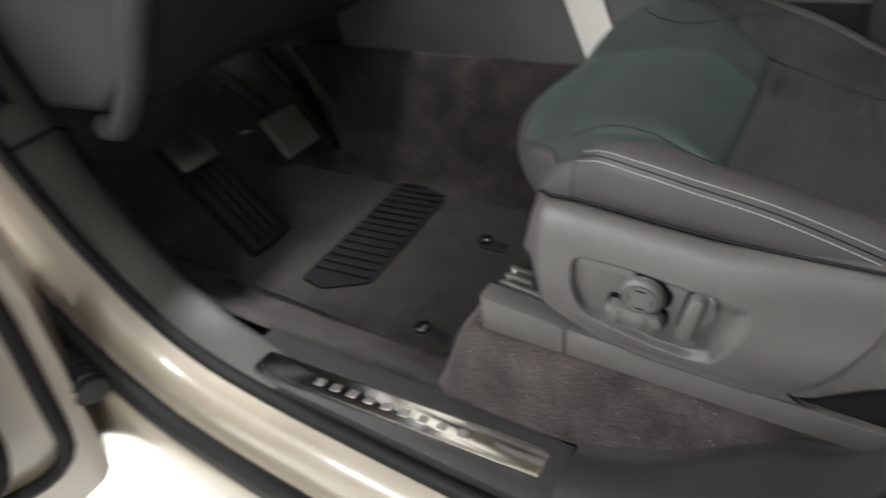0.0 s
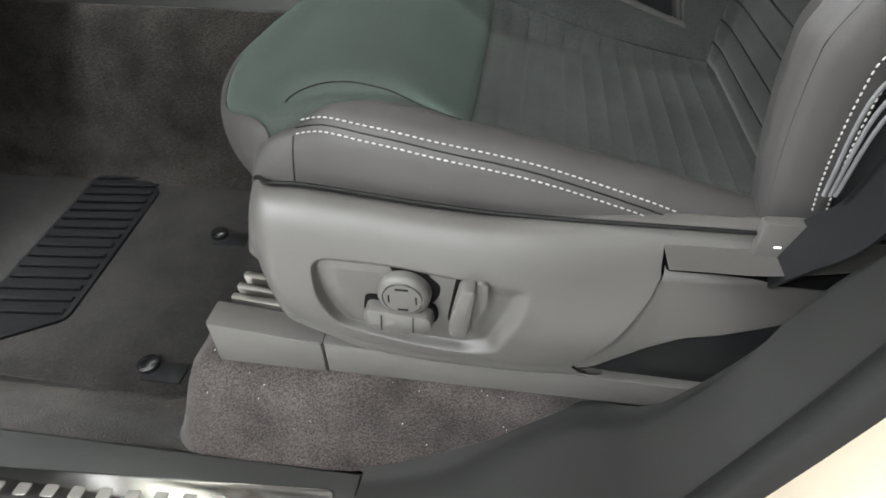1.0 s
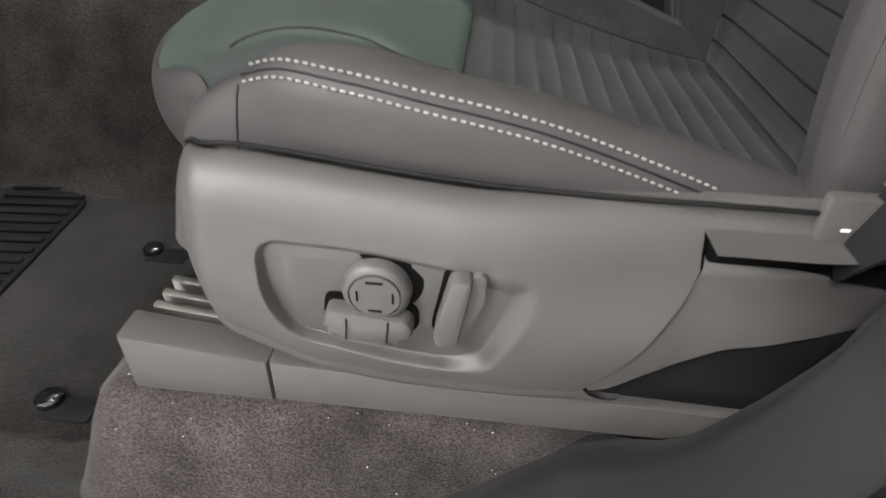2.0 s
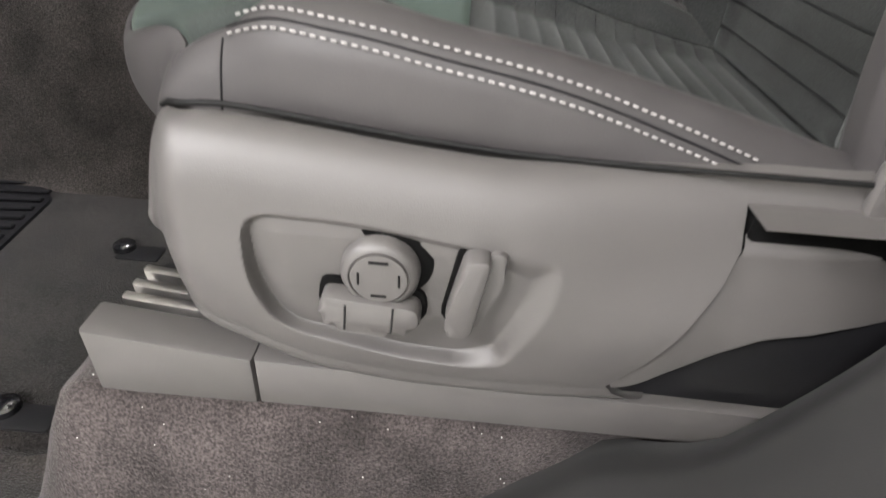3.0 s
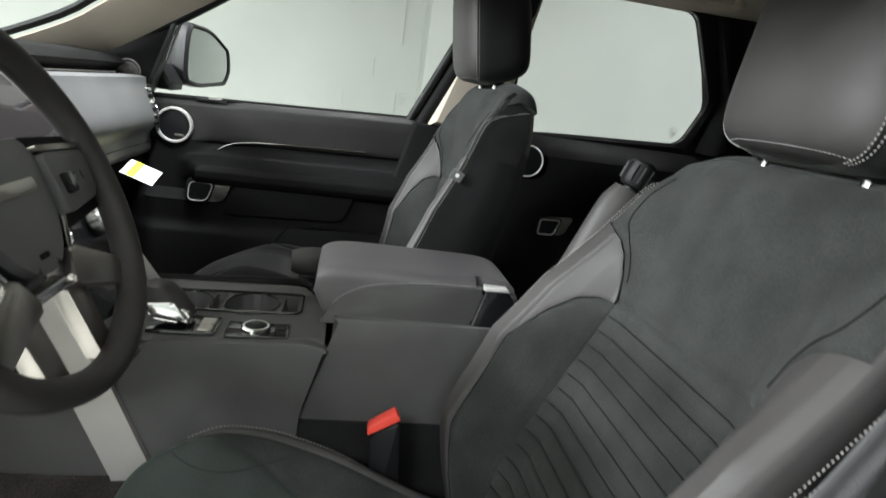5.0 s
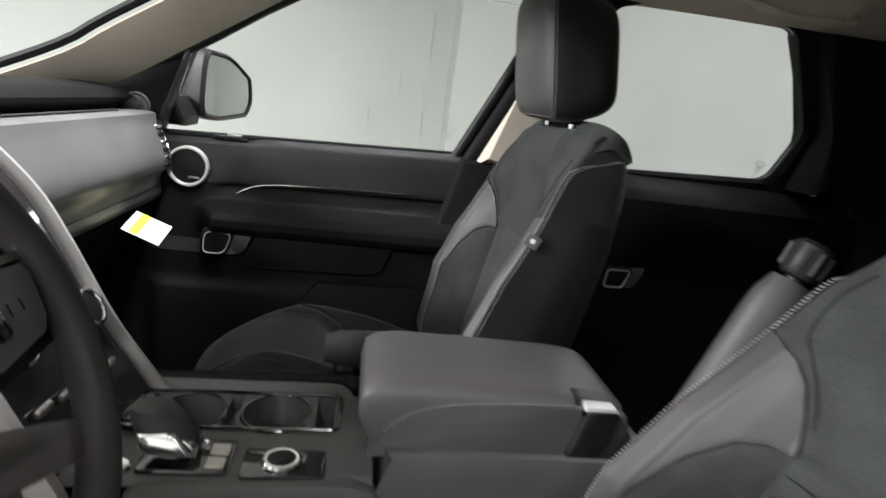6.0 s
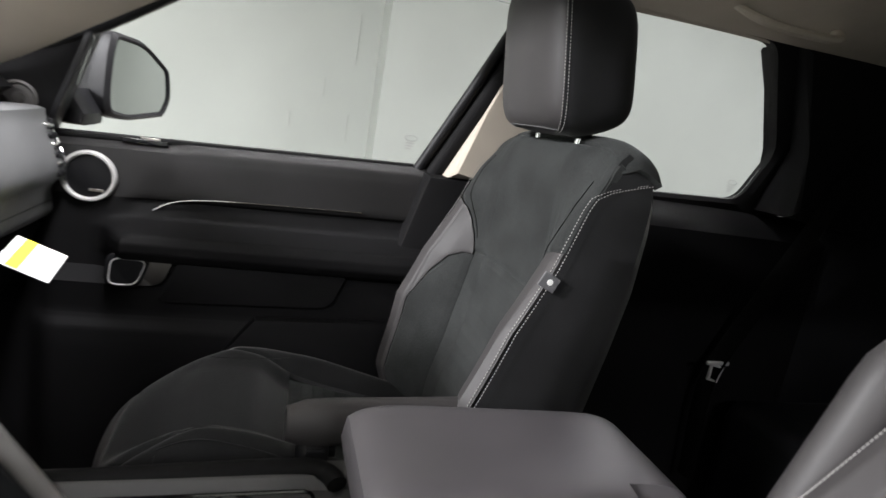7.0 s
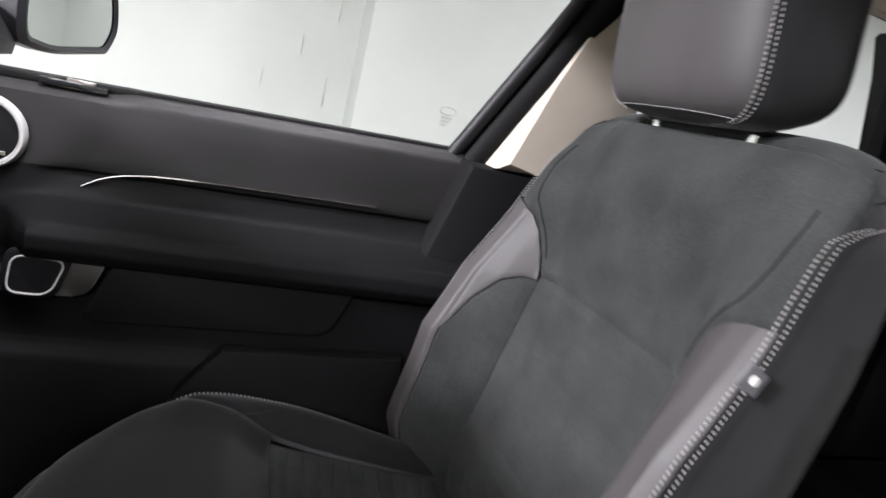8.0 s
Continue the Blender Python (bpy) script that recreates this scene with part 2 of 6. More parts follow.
def tube(bm, points, radius, sides=10, flat=1.0, up=(0, 0, 1), closed=False, ends=True):
    """A round or flattened bar along the points. radius may be one number or one for each point."""
    p = np.array(points, float)
    n = len(p)
    rad = np.ones(n) * radius
    t = np.gradient(p, axis=0)
    if closed:
        t = np.roll(p, -1, 0) - np.roll(p, 1, 0)
    t /= np.linalg.norm(t, axis=1, keepdims=True) + 1e-9
    a = np.cross(t, np.array(up, float))
    a /= np.linalg.norm(a, axis=1, keepdims=True) + 1e-9
    b = np.cross(a, t)
    ang = np.linspace(0, 2 * np.pi, sides, endpoint=False)
    ring = p[:, None] + rad[:, None, None] * (np.cos(ang)[None, :, None] * a[:, None] + flat * np.sin(ang)[None, :, None] * b[:, None])
    vs = grid(bm, ring, close_u=closed, close_v=True)
    if ends and not closed:
        bm.faces.new(vs[0])
        bm.faces.new(vs[-1][::-1])
    return bm


def lathe(bm, profile, center, axis, sides=32):
    """A turned shape: profile of (radius, height) along axis from center."""
    z = Vector(axis).normalized()
    x = z.orthogonal().normalized()
    y = z.cross(x)
    ang = np.linspace(0, 2 * np.pi, sides, endpoint=False)
    pts = np.zeros((len(profile), sides, 3))
    for i, (r, h) in enumerate(profile):
        for j, a in enumerate(ang):
            pts[i, j] = Vector(center) + z * h + (x * math.cos(a) + y * math.sin(a)) * max(r, 1e-4)
    vs = grid(bm, pts, close_v=True)
    bm.faces.new(vs[0])
    bm.faces.new(vs[-1][::-1])
    return bm


def stitches(points, pitch=0.0053, length=0.0033, radius=0.00065, up=(0, 0, 1)):
    """A sewn row: one short rounded thread after another."""
    p = np.array(points, float)
    far = np.r_[0, np.cumsum(np.linalg.norm(np.diff(p, axis=0), axis=1))]
    bm = bmesh.new()
    at = lambda s: np.array([np.interp(s, far, p[:, k]) for k in range(3)])
    for s in np.arange(0.002, far[-1] - length, pitch):
        a, m, b = at(s), at(s + length / 2), at(s + length)
        tube(bm, [a, a * 0.8 + b * 0.2, m, a * 0.2 + b * 0.8, b], [radius * 0.5, radius, radius * 1.1, radius, radius * 0.5], sides=6, up=up)
    return bm


# ---- seats ----
def smooth(a, b, t):
    t = np.clip((t - a) / (b - a), 0, 1)
    return t * t * (3 - 2 * t)


# The seat is laid out in the driver's place: x to the rear, v to the side from the seat's middle line, z up.
C_PROFILE = curve([(0.110, 0.735), (0.085, 0.780), (0.060, 0.818), (0.041, 0.855), (0.052, 0.892), (0.095, 0.914), (0.165, 0.918), (0.240, 0.902), (0.305, 0.883), (0.40, 0.860), (0.50, 0.843), (0.58, 0.835)], 200)
C_LONG = np.linspace(0, 1, 200)
W_KNOTS = [0, 0.12, 0.145, 0.165, 0.185, 0.205, 0.225, 0.255, 0.29]
V_KNOTS = [0, 0.12, 0.144, 0.162, 0.179, 0.194, 0.205, 0.213, 0.214]


def u_at(x):
    """How far along the cushion, front to rear, the top lies at x."""
    return float(np.interp(x, C_PROFILE[70:, 0], C_LONG[70:]))


UK = [0, 0.2, u_at(0.10), u_at(0.18), u_at(0.27), u_at(0.36), u_at(0.46), 1]
RISE_IN = eased(UK, [0, 0.012, 0.052, 0.080, 0.092, 0.085, 0.055, 0.026], 0.04)
RIDGE = eased([0, u_at(0.10), u_at(0.16), u_at(0.21), u_at(0.245), u_at(0.28), u_at(0.31), 1], [0, 0, 0.008, 0.020, 0.025, 0.012, 0.001, 0], 0.012)
RISE_OUT = eased(UK, [0, 0.0, 0.005, 0.021, 0.041, 0.052, 0.044, 0.024], 0.05)
FALL = eased([0, 0.2, u_at(0.14), 1], [0.1, 0.4, 1, 1], 0.06)
BOW = eased([0, 0.2, u_at(0.10), u_at(0.22), 1], [0.115, 0.085, 0.052, 0.0, 0.0], 0.06)
NARROW = eased([0, 0.2, u_at(0.2), 1], [0.93, 0.96, 1, 1], 0.06)
SIDE = eased(W_KNOTS, V_KNOTS, 0.03)
UP = eased(W_KNOTS, [0, 0, 0.35, 0.75, 1, 1, 1, 1, 1], 0.03)
DOWN = eased(W_KNOTS, [0, 0, 0, 0, 0, 0.008, 0.024, 0.052, 0.088], 0.03)


def cushion_point(u, w):
    x, z = np.interp(u, C_LONG, C_PROFILE[:, 0]), np.interp(u, C_LONG, C_PROFILE[:, 1])
    h = RISE_IN(u) if w > 0 else RISE_OUT(u)
    k = abs(w)
    dz = max(h * UP(k), RIDGE(u) * (1 - UP(k)) + h * UP(k)) - FALL(u) * DOWN(k)
    v = math.copysign(SIDE(k), w)
    bow = BOW(u) * (0.35 if w > 0 else 1)
    v += math.copysign(0.010 * math.sin(np.pi * min(1, max(0, (x - 0.10) / 0.40))) ** 2 * min(1, max(0, (k - 0.14) / 0.06)) * (1 - 0.95 * min(1, max(0, (k - 0.222) / 0.045))), w)
    return np.array((x + bow * (min(k, 0.2) / 0.185) ** 2, v * NARROW(u), z + dz))


B_FRONT = curve([(0.062, -0.05), (0.074, 0.03), (0.072, 0.11), (0.052, 0.22), (0.042, 0.34), (0.042, 0.44), (0.046, 0.535), (0.038, 0.582), (0.014, 0.606), (-0.03, 0.612)], 160)
B_LONG = np.linspace(0, 1, 160)


def back_long(b):
    return float(np.interp(b, B_FRONT[:, 1], B_LONG))


def back_half(b):
    return float(np.interp(b, [-0.05, 0.1, 0.22, 0.34, 0.44, 0.535, 0.597, 0.612], [0.211, 0.230, 0.239, 0.236, 0.229, 0.219, 0.202, 0.190]))


def back_point(q, b):
    """Forward, side, up in the backrest's own axes; q from -1 to 1 across, b up."""
    a = np.interp(b, B_FRONT[:, 1], B_FRONT[:, 0])
    push = np.interp(b, [-0.05, 0.1, 0.25, 0.35, 0.44, 0.52, 0.56, 0.6], [0.026, 0.098, 0.110, 0.084, 0.042, 0.010, -0.012, -0.02])
    k = abs(q)
    a = a + push * np.interp(k, [0, 0.5, 0.62, 0.72, 0.84, 0.94, 1.0], [0, 0, 0.20, 0.58, 0.94, 1.0, 0.90])
    return np.array((a, q * back_half(b), b))


SEAM_U, SEAM_W = C_LONG, eased([0, u_at(0.12), u_at(0.25), u_at(0.36), u_at(0.46), u_at(0.52), 1], [0.204, 0.206, 0.212, 0.216, 0.224, 0.232, 0.24], 0.03)(C_LONG)


def seat(name, label, cx, cy, cz, recline, outer, back_y, cushion=(0, 0)):
    """A front seat. cx, cz: how far it is moved from the driver's setting, cushion: how far its cushion is moved besides; recline in degrees; outer: side of its door, -1 or 1; back_y: the backrest's middle line."""
    flip = -outer
    root = thing(name, label, "car seat", (0.3 + cx, cy, 0.56))
    put = lambda p: np.array((p[0] + cx + cushion[0], flip * p[1] + cy, p[2] + cz + cushion[1]))
    C = lambda u, w: put(cushion_point(u, w))
    ui, un = u_at(0.305), 0.2
    rim_w = eased([0, 0.2, u_at(0.10), u_at(0.14), u_at(0.2), u_at(0.35), 1], [0.200, 0.199, 0.197, 0.190, 0.182, 0.180, 0.178], 0.03)
    rim_out = eased([0, 0.2, u_at(0.07), u_at(0.122), u_at(0.165), u_at(0.235), u_at(0.305), u_at(0.36), 1], [0.200, 0.200, 0.202, 0.204, 0.190, 0.170, 0.150, 0.146, 0.144], 0.02)
    rim_in = eased([0, 0.2, u_at(0.10), u_at(0.14), u_at(0.18), u_at(0.24), u_at(0.305), u_at(0.36), 1], [0.200, 0.199, 0.197, 0.188, 0.176, 0.158, 0.143, 0.141, 0.141], 0.02)
    rim_at = lambda k, u: k * (rim_in(u) if k > 0 else rim_out(u))
    nose_u = lambda k: un + 0.06 * (1 - min(1, abs(k)) ** 2.2) + 0.085 * smooth(-0.55, -1.0, k) + 0.03 * smooth(0.6, 1.0, k)
    # The passenger's pad gets a darker copy: its shade is in the colour.
    part("front_cushion", pad(lambda k, u: C(u, rim_at(k, u)), -1, 1, nose_u, ui, 60, 50, sink=0.004), LITSUEDE if outer < 0 else DARKSUEDE, root, "suede thigh pad with green reflected light in its colour" if outer < 0 else "suede thigh pad, darkened for the shade it lies in")
    for s in (-1, 1):
        line = [C(u, s * (0.174 - 0.030 * math.sin(np.pi * t ** 0.8))) + np.array((0, 0, 0.0004)) for t, u in zip(np.linspace(0, 1, 50), np.linspace(u_at(0.075), ui - 0.004, 50))]
        part("pressed_seam", tube(bmesh.new(), line, 0.0008, 6), DARKSUEDE, root)
    part("seat_insert", pad(C, ui, 1, -0.142, 0.142, 150, 24, flutes=(13, 0.0030, 0)), SUEDE, root, "dark green-grey suede with sewn channels")
    for k in range(1, 13):
        u = ui + (1 - ui) * k / 13
        part("channel_seam", tube(bmesh.new(), [C(u, w) + np.array((0, 0, -0.0026)) for w in np.linspace(-0.136, 0.136, 24)], 0.0007, 5), DARKSUEDE, root)
    # Bolster colour is darkened for shade on the passenger's seat too.
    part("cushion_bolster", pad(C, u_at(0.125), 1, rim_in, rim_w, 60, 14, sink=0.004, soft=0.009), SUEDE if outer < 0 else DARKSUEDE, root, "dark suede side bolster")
    for s in (-1, 1):
        # On the passenger's seat, shade is put into the leather's colour.
        skirt = part("cushion_side", pad(C, un, 1, lambda u: rim_w(u) if s > 0 else -rim_out(u), s * 0.29, 60, 30, sink=0.003, soft=0.008, out=(0, s * flip, 0.4)), LEATHER if outer < 0 else DARKSUEDE, root, "grey-black leather side with a sewn seam" if outer < 0 else "leather side with a sewn seam, colour darkened for shade")
        line = [C(u, s * np.interp(u, SEAM_U, SEAM_W)) + np.array((0, s * flip * 0.0004, 0.0004)) for u in np.linspace(u_at(0.123), u_at(0.455), 90)]
        part("pressed_seam", tube(bmesh.new(), line, 0.0007, 6, up=(0, s * flip, 1)), BLACK, skirt, "dark sewn groove")
        line = [C(u_at(0.121) - 0.002 * t, s * (0.213 + 0.075 * t)) + np.array((0, s * flip * 0.0003, 0)) for t in np.linspace(0, 1, 24)]
        part("pressed_seam", tube(bmesh.new(), line, 0.0006, 6, up=(1, 0, 0)), BLACK, skirt)
        for dw in (-0.006, 0.006) if outer < 0 or s < 0 else ():
            row = [C(u, s * (np.interp(u, SEAM_U, SEAM_W) + dw)) + np.array((0, s * flip * 0.0012, 0.0012)) for u in np.linspace(u_at(0.126 - dw * 0.5), u_at(0.455 - dw * 2.2), 90)]
            part("stitching", stitches(row, up=(0, s * flip, 1)), THREAD, skirt, "white contrast thread")
    part("cushion_nose", pad(lambda k, u: C(u, k), -0.25, 0.25, 0.05, lambda k: nose_u(k / 0.199), 70, 24, sink=0.002, soft=0.006, out=(-1, 0, 0)), LEATHER, root)
    bm = bmesh.new()
    block(bm, (0.12 + cx, cy - 0.2, 0.70 + cz), (0.60 + cx, cy + 0.2, 0.82 + cz + cushion[1]), 0.02)
    part("seat_pan", bm, BLACK, root)

    # backrest
    th = radians(recline)
    px, pz = 0.63 + cx, 0.86 + cz
    turn = lambda p: np.array((px + p[2] * math.sin(th) - p[0] * math.cos(th), back_y + p[1], pz + p[2] * math.cos(th) + p[0] * math.sin(th)))
    B = lambda q, b: turn(back_point(q, b))
    front = (-1, 0, 0)
    shell = bmesh.new()
    rings = []
    for b in np.linspace(-0.05, 0.600, 60):
        W = back_half(b)
        back = np.interp(b, [-0.05, 0.1, 0.2, 0.3, 0.42, 0.5, 0.58, 0.6], [-0.008, -0.014, -0.022, -0.036, -0.054, -0.058, -0.054, -0.046])
        aF = max(back_point(1, b)[0], back + 0.035)
        half = [(aF - 0.004, W - 0.002), (aF * 0.6 + back * 0.4, W + 0.004), (aF * 0.2 + back * 0.8, W), (back + 0.004, W - 0.02), (back, W - 0.05)]
        cut = float(np.clip((b - 0.54) / 0.06, 0, 1)) ** 2
        low_b = [b - cut * 0.02 * (aF - a) / (aF - back) for a, v in half]
        half = [(a, v * (1 - 0.07 * cut * (aF - a) / (aF - back))) for a, v in half]
        ring = [turn((a, v, c)) for (a, v), c in zip(half, low_b)] + [turn((back, 0, b - 0.01 * cut))] + [turn((a, -v, c)) for (a, v), c in list(zip(half, low_b))[::-1]]
        rings.append(ring)
    vs = grid(shell, np.array(rings))
    shell.faces.new(vs[-1])
    part("back_shell", shell, DARKSUEDE, root, "black side and rear of the backrest")
    low = lambda q: np.interp(abs(q), [0.6, 0.64, 0.70, 0.78, 0.9, 1], [0.374, 0.405, 0.432, 0.448, 0.458, 0.462])
    arc = lambda q: np.interp(abs(q), [0.6, 0.66, 0.72, 0.78, 0.82], [0.368, 0.366, 0.352, 0.315, 0.255])
    part("upper_panel", pad(B, -0.998, 0.998, low, lambda q: np.interp(abs(q), [0, 0.8, 0.9, 1], [0.607, 0.606, 0.601, 0.586]), 90, 30, out=front), SUEDE, root, "dark grey suede upper panel")
    wrap = lambda q, t: turn((0.014 - 0.064 * t, q * (back_half(0.585) + 0.006), 0.6085 + 0.004 * math.sin(np.pi * t) + 0.008 * smooth(0.0, 0.45, t) - 0.034 * abs(q) ** 7 - 0.012 * t * t))
    part("top_panel", pad(wrap, -1, 1, 0, 1, 60, 14, sink=0.003, soft=0.010, thick=0.014), SUEDE, root)
    part("back_insert", pad(lambda b, q: B(q, b), -0.04, 0.374, -0.6, 0.6, 220, 24, flutes=(17, 0.0026 if outer < 0 else 0.0005, 0), out=front), SUEDE, root, "dark green-grey suede with sewn channels")
    for k in range(1, 17 if outer < 0 else 1):
        b = -0.04 + 0.414 * k / 17
        part("channel_seam", tube(bmesh.new(), [turn(back_point(q, b) + np.array((-0.0018, 0, 0))) for q in np.linspace(-0.58, 0.58, 24)], 0.0009, 5), BLACK, root)
    for s in (-1, 1):
        part("back_bolster", pad(B, s * 0.6, s * 0.82, -0.04, arc, 26, 30, sink=0.005, out=front), SUEDE, root)
        part("bolster_shoulder", pad(B, s * 0.6, s * 0.82, arc, low, 26, 16, sink=0.0008, soft=0.004, out=front), LEATHER, root, "grey-black leather")
        rim = part("bolster_edge", pad(B, s * 0.82, s * 0.998, -0.04, low, 16, 70, sink=0.0008, soft=0.004, out=front), LEATHER, root)
        if outer < 0 and s < 0:
            side = lambda b, t: turn((back_point(-1, b)[0] - 0.042 * t, -(back_half(b) + 0.0012 + 0.0055 * math.sin(min(1, t * 1.6) * np.pi / 2)), b))
            part("bolster_wrap", pad(side, -0.04, 0.53, 0, 1, 60, 10, sink=0.002, soft=0.006, thick=0.006, out=(0, -1, 0)), LEATHER, root)
        for q, back in ((0.99, 0.0), (1.0, 0.006)) if not (outer < 0 and s < 0) else ((1.0, 0.030), (1.0, 0.040)):
            row = [turn(back_point(s * q, b) + np.array((0.0016 - back, s * (0.0022 if back < 0.02 else 0.0085) * (back > 0), 0))) for b in np.linspace(0.0, 0.535, 120)]
            row += [turn(back_point(s * q, 0.535 + 0.03 * t) + np.array((0.0016 - back - 0.062 * t ** 1.5, s * 0.003, 0.001))) for t in (0.35, 0.6, 0.8, 1.0)]
            part("stitching", stitches(row, pitch=0.0045, length=0.0027, radius=0.0006, up=(-1, 0, 0)), THREAD, rim, "white contrast thread")

        line = [turn(back_point(s * q, b) + np.array((0.0005, 0, 0))) for q, b in curve([(0.60, 0.400), (0.66, 0.432), (0.74, 0.456), (0.82, 0.476), (0.865, 0.51), (0.875, 0.555)], 40)]
        part("pressed_seam", tube(bmesh.new(), line, 0.0007, 6, up=(-1, 0, 0)), VOID, root)

    # headrest on two posts
    n1, n2 = 60, 90
    power = lambda c, k: math.copysign(abs(c) ** k, c)

    def head(la, lo, grow=0.0):
        """Forward, side, up on the headrest's skin; la from bottom to top, lo round it from its side."""
        v = (0.117 + grow) * power(math.cos(la), 0.30) * power(math.cos(lo), 0.40)
        a = ((0.060 if math.sin(lo) > 0 else 0.080) + grow) * power(math.cos(la), 0.32) * power(math.sin(lo), 0.48)
        b = (0.104 + grow) * power(math.sin(la), 0.40)
        b += 0.034 * max(0, -a / 0.08) * max(0, -b / 0.103)
        a += 0.012 * max(0, 1 - (v / 0.117) ** 2) * (a > 0) + 0.024 * b / 0.112
        return turn((0.038 + a, v * (1 - 0.05 * b / 0.112), 0.712 + b))

    las, los = np.linspace(-np.pi / 2, np.pi / 2, n1), np.linspace(0, 2 * np.pi, n2, endpoint=False)
    P = np.array([[head(la, lo) for lo in los] for la in las])
    edge = 8
    spans = (range(edge, 45 - edge), range(45 - edge, 67), range(67, 90 + edge))
    skins = []
    for span in spans:
        bm = bmesh.new()
        cols = [j % n2 for j in span] + [span[-1] % n2 + 1 if span[-1] % n2 + 1 < n2 else 0]
        grid(bm, P[:, cols])
        bmesh.ops.remove_doubles(bm, verts=bm.verts[:], dist=0.0004)
        skins.append(bm)
    hr = part("headrest", skins[0], LEATHER, root, "grey-black leather headrest with white stitching")
    for bm in skins[1:]:
        part("headrest_side", bm, DARKSUEDE, hr, "black suede side")
    for s in (-1, 1):
        for lo in (los[edge] + 0.03, los[edge] - 0.09):
            row = [head(la, lo if s > 0 else np.pi - lo, 0.0008) for la in np.linspace(-np.pi * 0.42, np.pi * 0.42, 70)]
            part("stitching", stitches(row, pitch=0.0045, length=0.0027, radius=0.0006, up=(0, s, 0)), THREAD, hr, "white contrast thread")
        if s > 0:
            row = [head(-np.pi * 0.36, lo, 0.0006) for lo in np.linspace(los[edge], np.pi - los[edge], 80)]
            part("stitching", stitches(row, pitch=0.0045, length=0.0027, radius=0.0005, up=(0, 0, 1)), GREYPRINT, hr, "grey thread along the lower seam")
        bm = bmesh.new()
        tube(bm, [turn((0.012, s * 0.072, 0.59)), turn((0.012, s * 0.072, 0.635))], 0.0065, 14, up=(0, 1, 0))
        part("headrest_post", bm, CHROME, root, "chrome post")
        bm = bmesh.new()
        lathe(bm, [(0.012, -0.004), (0.018, 0), (0.016, 0.006), (0.008, 0.007)], turn((0.012, s * 0.072, 0.612)), turn((0.018, 0, 1)) - turn((0.018, 0, 0)), 20)
        part("post_collar", bm, BLACK, root)
    return root, turn


driver_seat, _ = seat("bucket_seat", "black leather and green-grey suede car seat, reclined, with white stitching", 0, -0.40, 0, 18.5, -1, -0.388)
passenger_seat, P_turn = seat("bucket_seat", "black leather and dark suede car seat, upright, with white stitching, its cushion darkened as in shade", -0.04, 0.385, 0.03, 4.0, 1, 0.385, (-0.005, 0.068))


# ---- driver seat valance, switches and rail ----
PANEL = rounded([(0.198, 0.8465), (0.252, 0.8450), (0.364, 0.8290), (0.3625, 0.803), (0.340, 0.7545), (0.322, 0.7505), (0.280, 0.7540), (0.211, 0.7710), (0.198, 0.803)], 0.017, 8)


def inside(pt, poly):
    """How far inside the outline a point lies (negative outside)."""
    x, z = pt
    p = np.array(poly)
    q = np.roll(p, -1, 0)
    d = q - p
    t = np.clip(((x - p[:, 0]) * d[:, 0] + (z - p[:, 1]) * d[:, 1]) / (d ** 2).sum(1), 0, 1)
    dist = np.hypot(p[:, 0] + t * d[:, 0] - x, p[:, 1] + t * d[:, 1] - z).min()
    odd = ((p[:, 1] > z) != (q[:, 1] > z)) & (x < d[:, 0] * (z - p[:, 1]) / (d[:, 1] + 1e-12) + p[:, 0])
    return dist if odd.sum() % 2 else -dist


val_top = eased([0.12, 0.132, 0.145, 0.160, 0.185, 0.223, 0.275, 0.33, 0.38, 0.66], [0.852, 0.868, 0.878, 0.885, 0.886, 0.882, 0.876, 0.8715, 0.8705, 0.8705], 0.02)
val_bottom = eased([0.12, 0.14, 0.157, 0.175, 0.198, 0.224, 0.28, 0.34, 0.66], [0.80, 0.784, 0.764, 0.754, 0.743, 0.730, 0.7215, 0.720, 0.715], 0.02)


def val_joint(z):
    return np.interp(z, [0.70, 0.720, 0.727, 0.733, 0.741, 0.763, 0.795, 0.820, 0.838, 0.848, 0.90], [0.465, 0.442, 0.423, 0.411, 0.405, 0.418, 0.437, 0.452, 0.458, 0.457, 0.456])


SECTION = curve([(-0.612, -0.014, 0), (-0.620, -0.002, 0), (-0.629, 0.001, 0.0), (-0.639, -0.003, 0.0), (-0.648, -0.011, 0.02), (-0.6545, -0.022, 0.06), (-0.6575, -0.022, 0.25), (-0.658, -0.010, 0.5), (-0.655, 0.0, 0.75), (-0.651, 0.008, 0.93), (-0.644, 0.001, 0.99), (-0.61, 0.0, 1.0)], 150)


def val_face(x, f):
    """The valance's outer face; f from its top edge, inside, over the shoulder and down to the bottom edge."""
    zt, zb = val_top(x), val_bottom(x)
    k = f * (len(SECTION) - 1)
    y, a, c = (np.interp(k, range(len(SECTION)), SECTION[:, n]) for n in range(3))
    z = zt + a + (zb - zt) * c
    y += 0.035 * smooth(0.172, 0.131, x) ** 1.5 + 0.024 * smooth(0.31, 0.48, x) * smooth(0.76, 0.85, z)
    return x, y, z


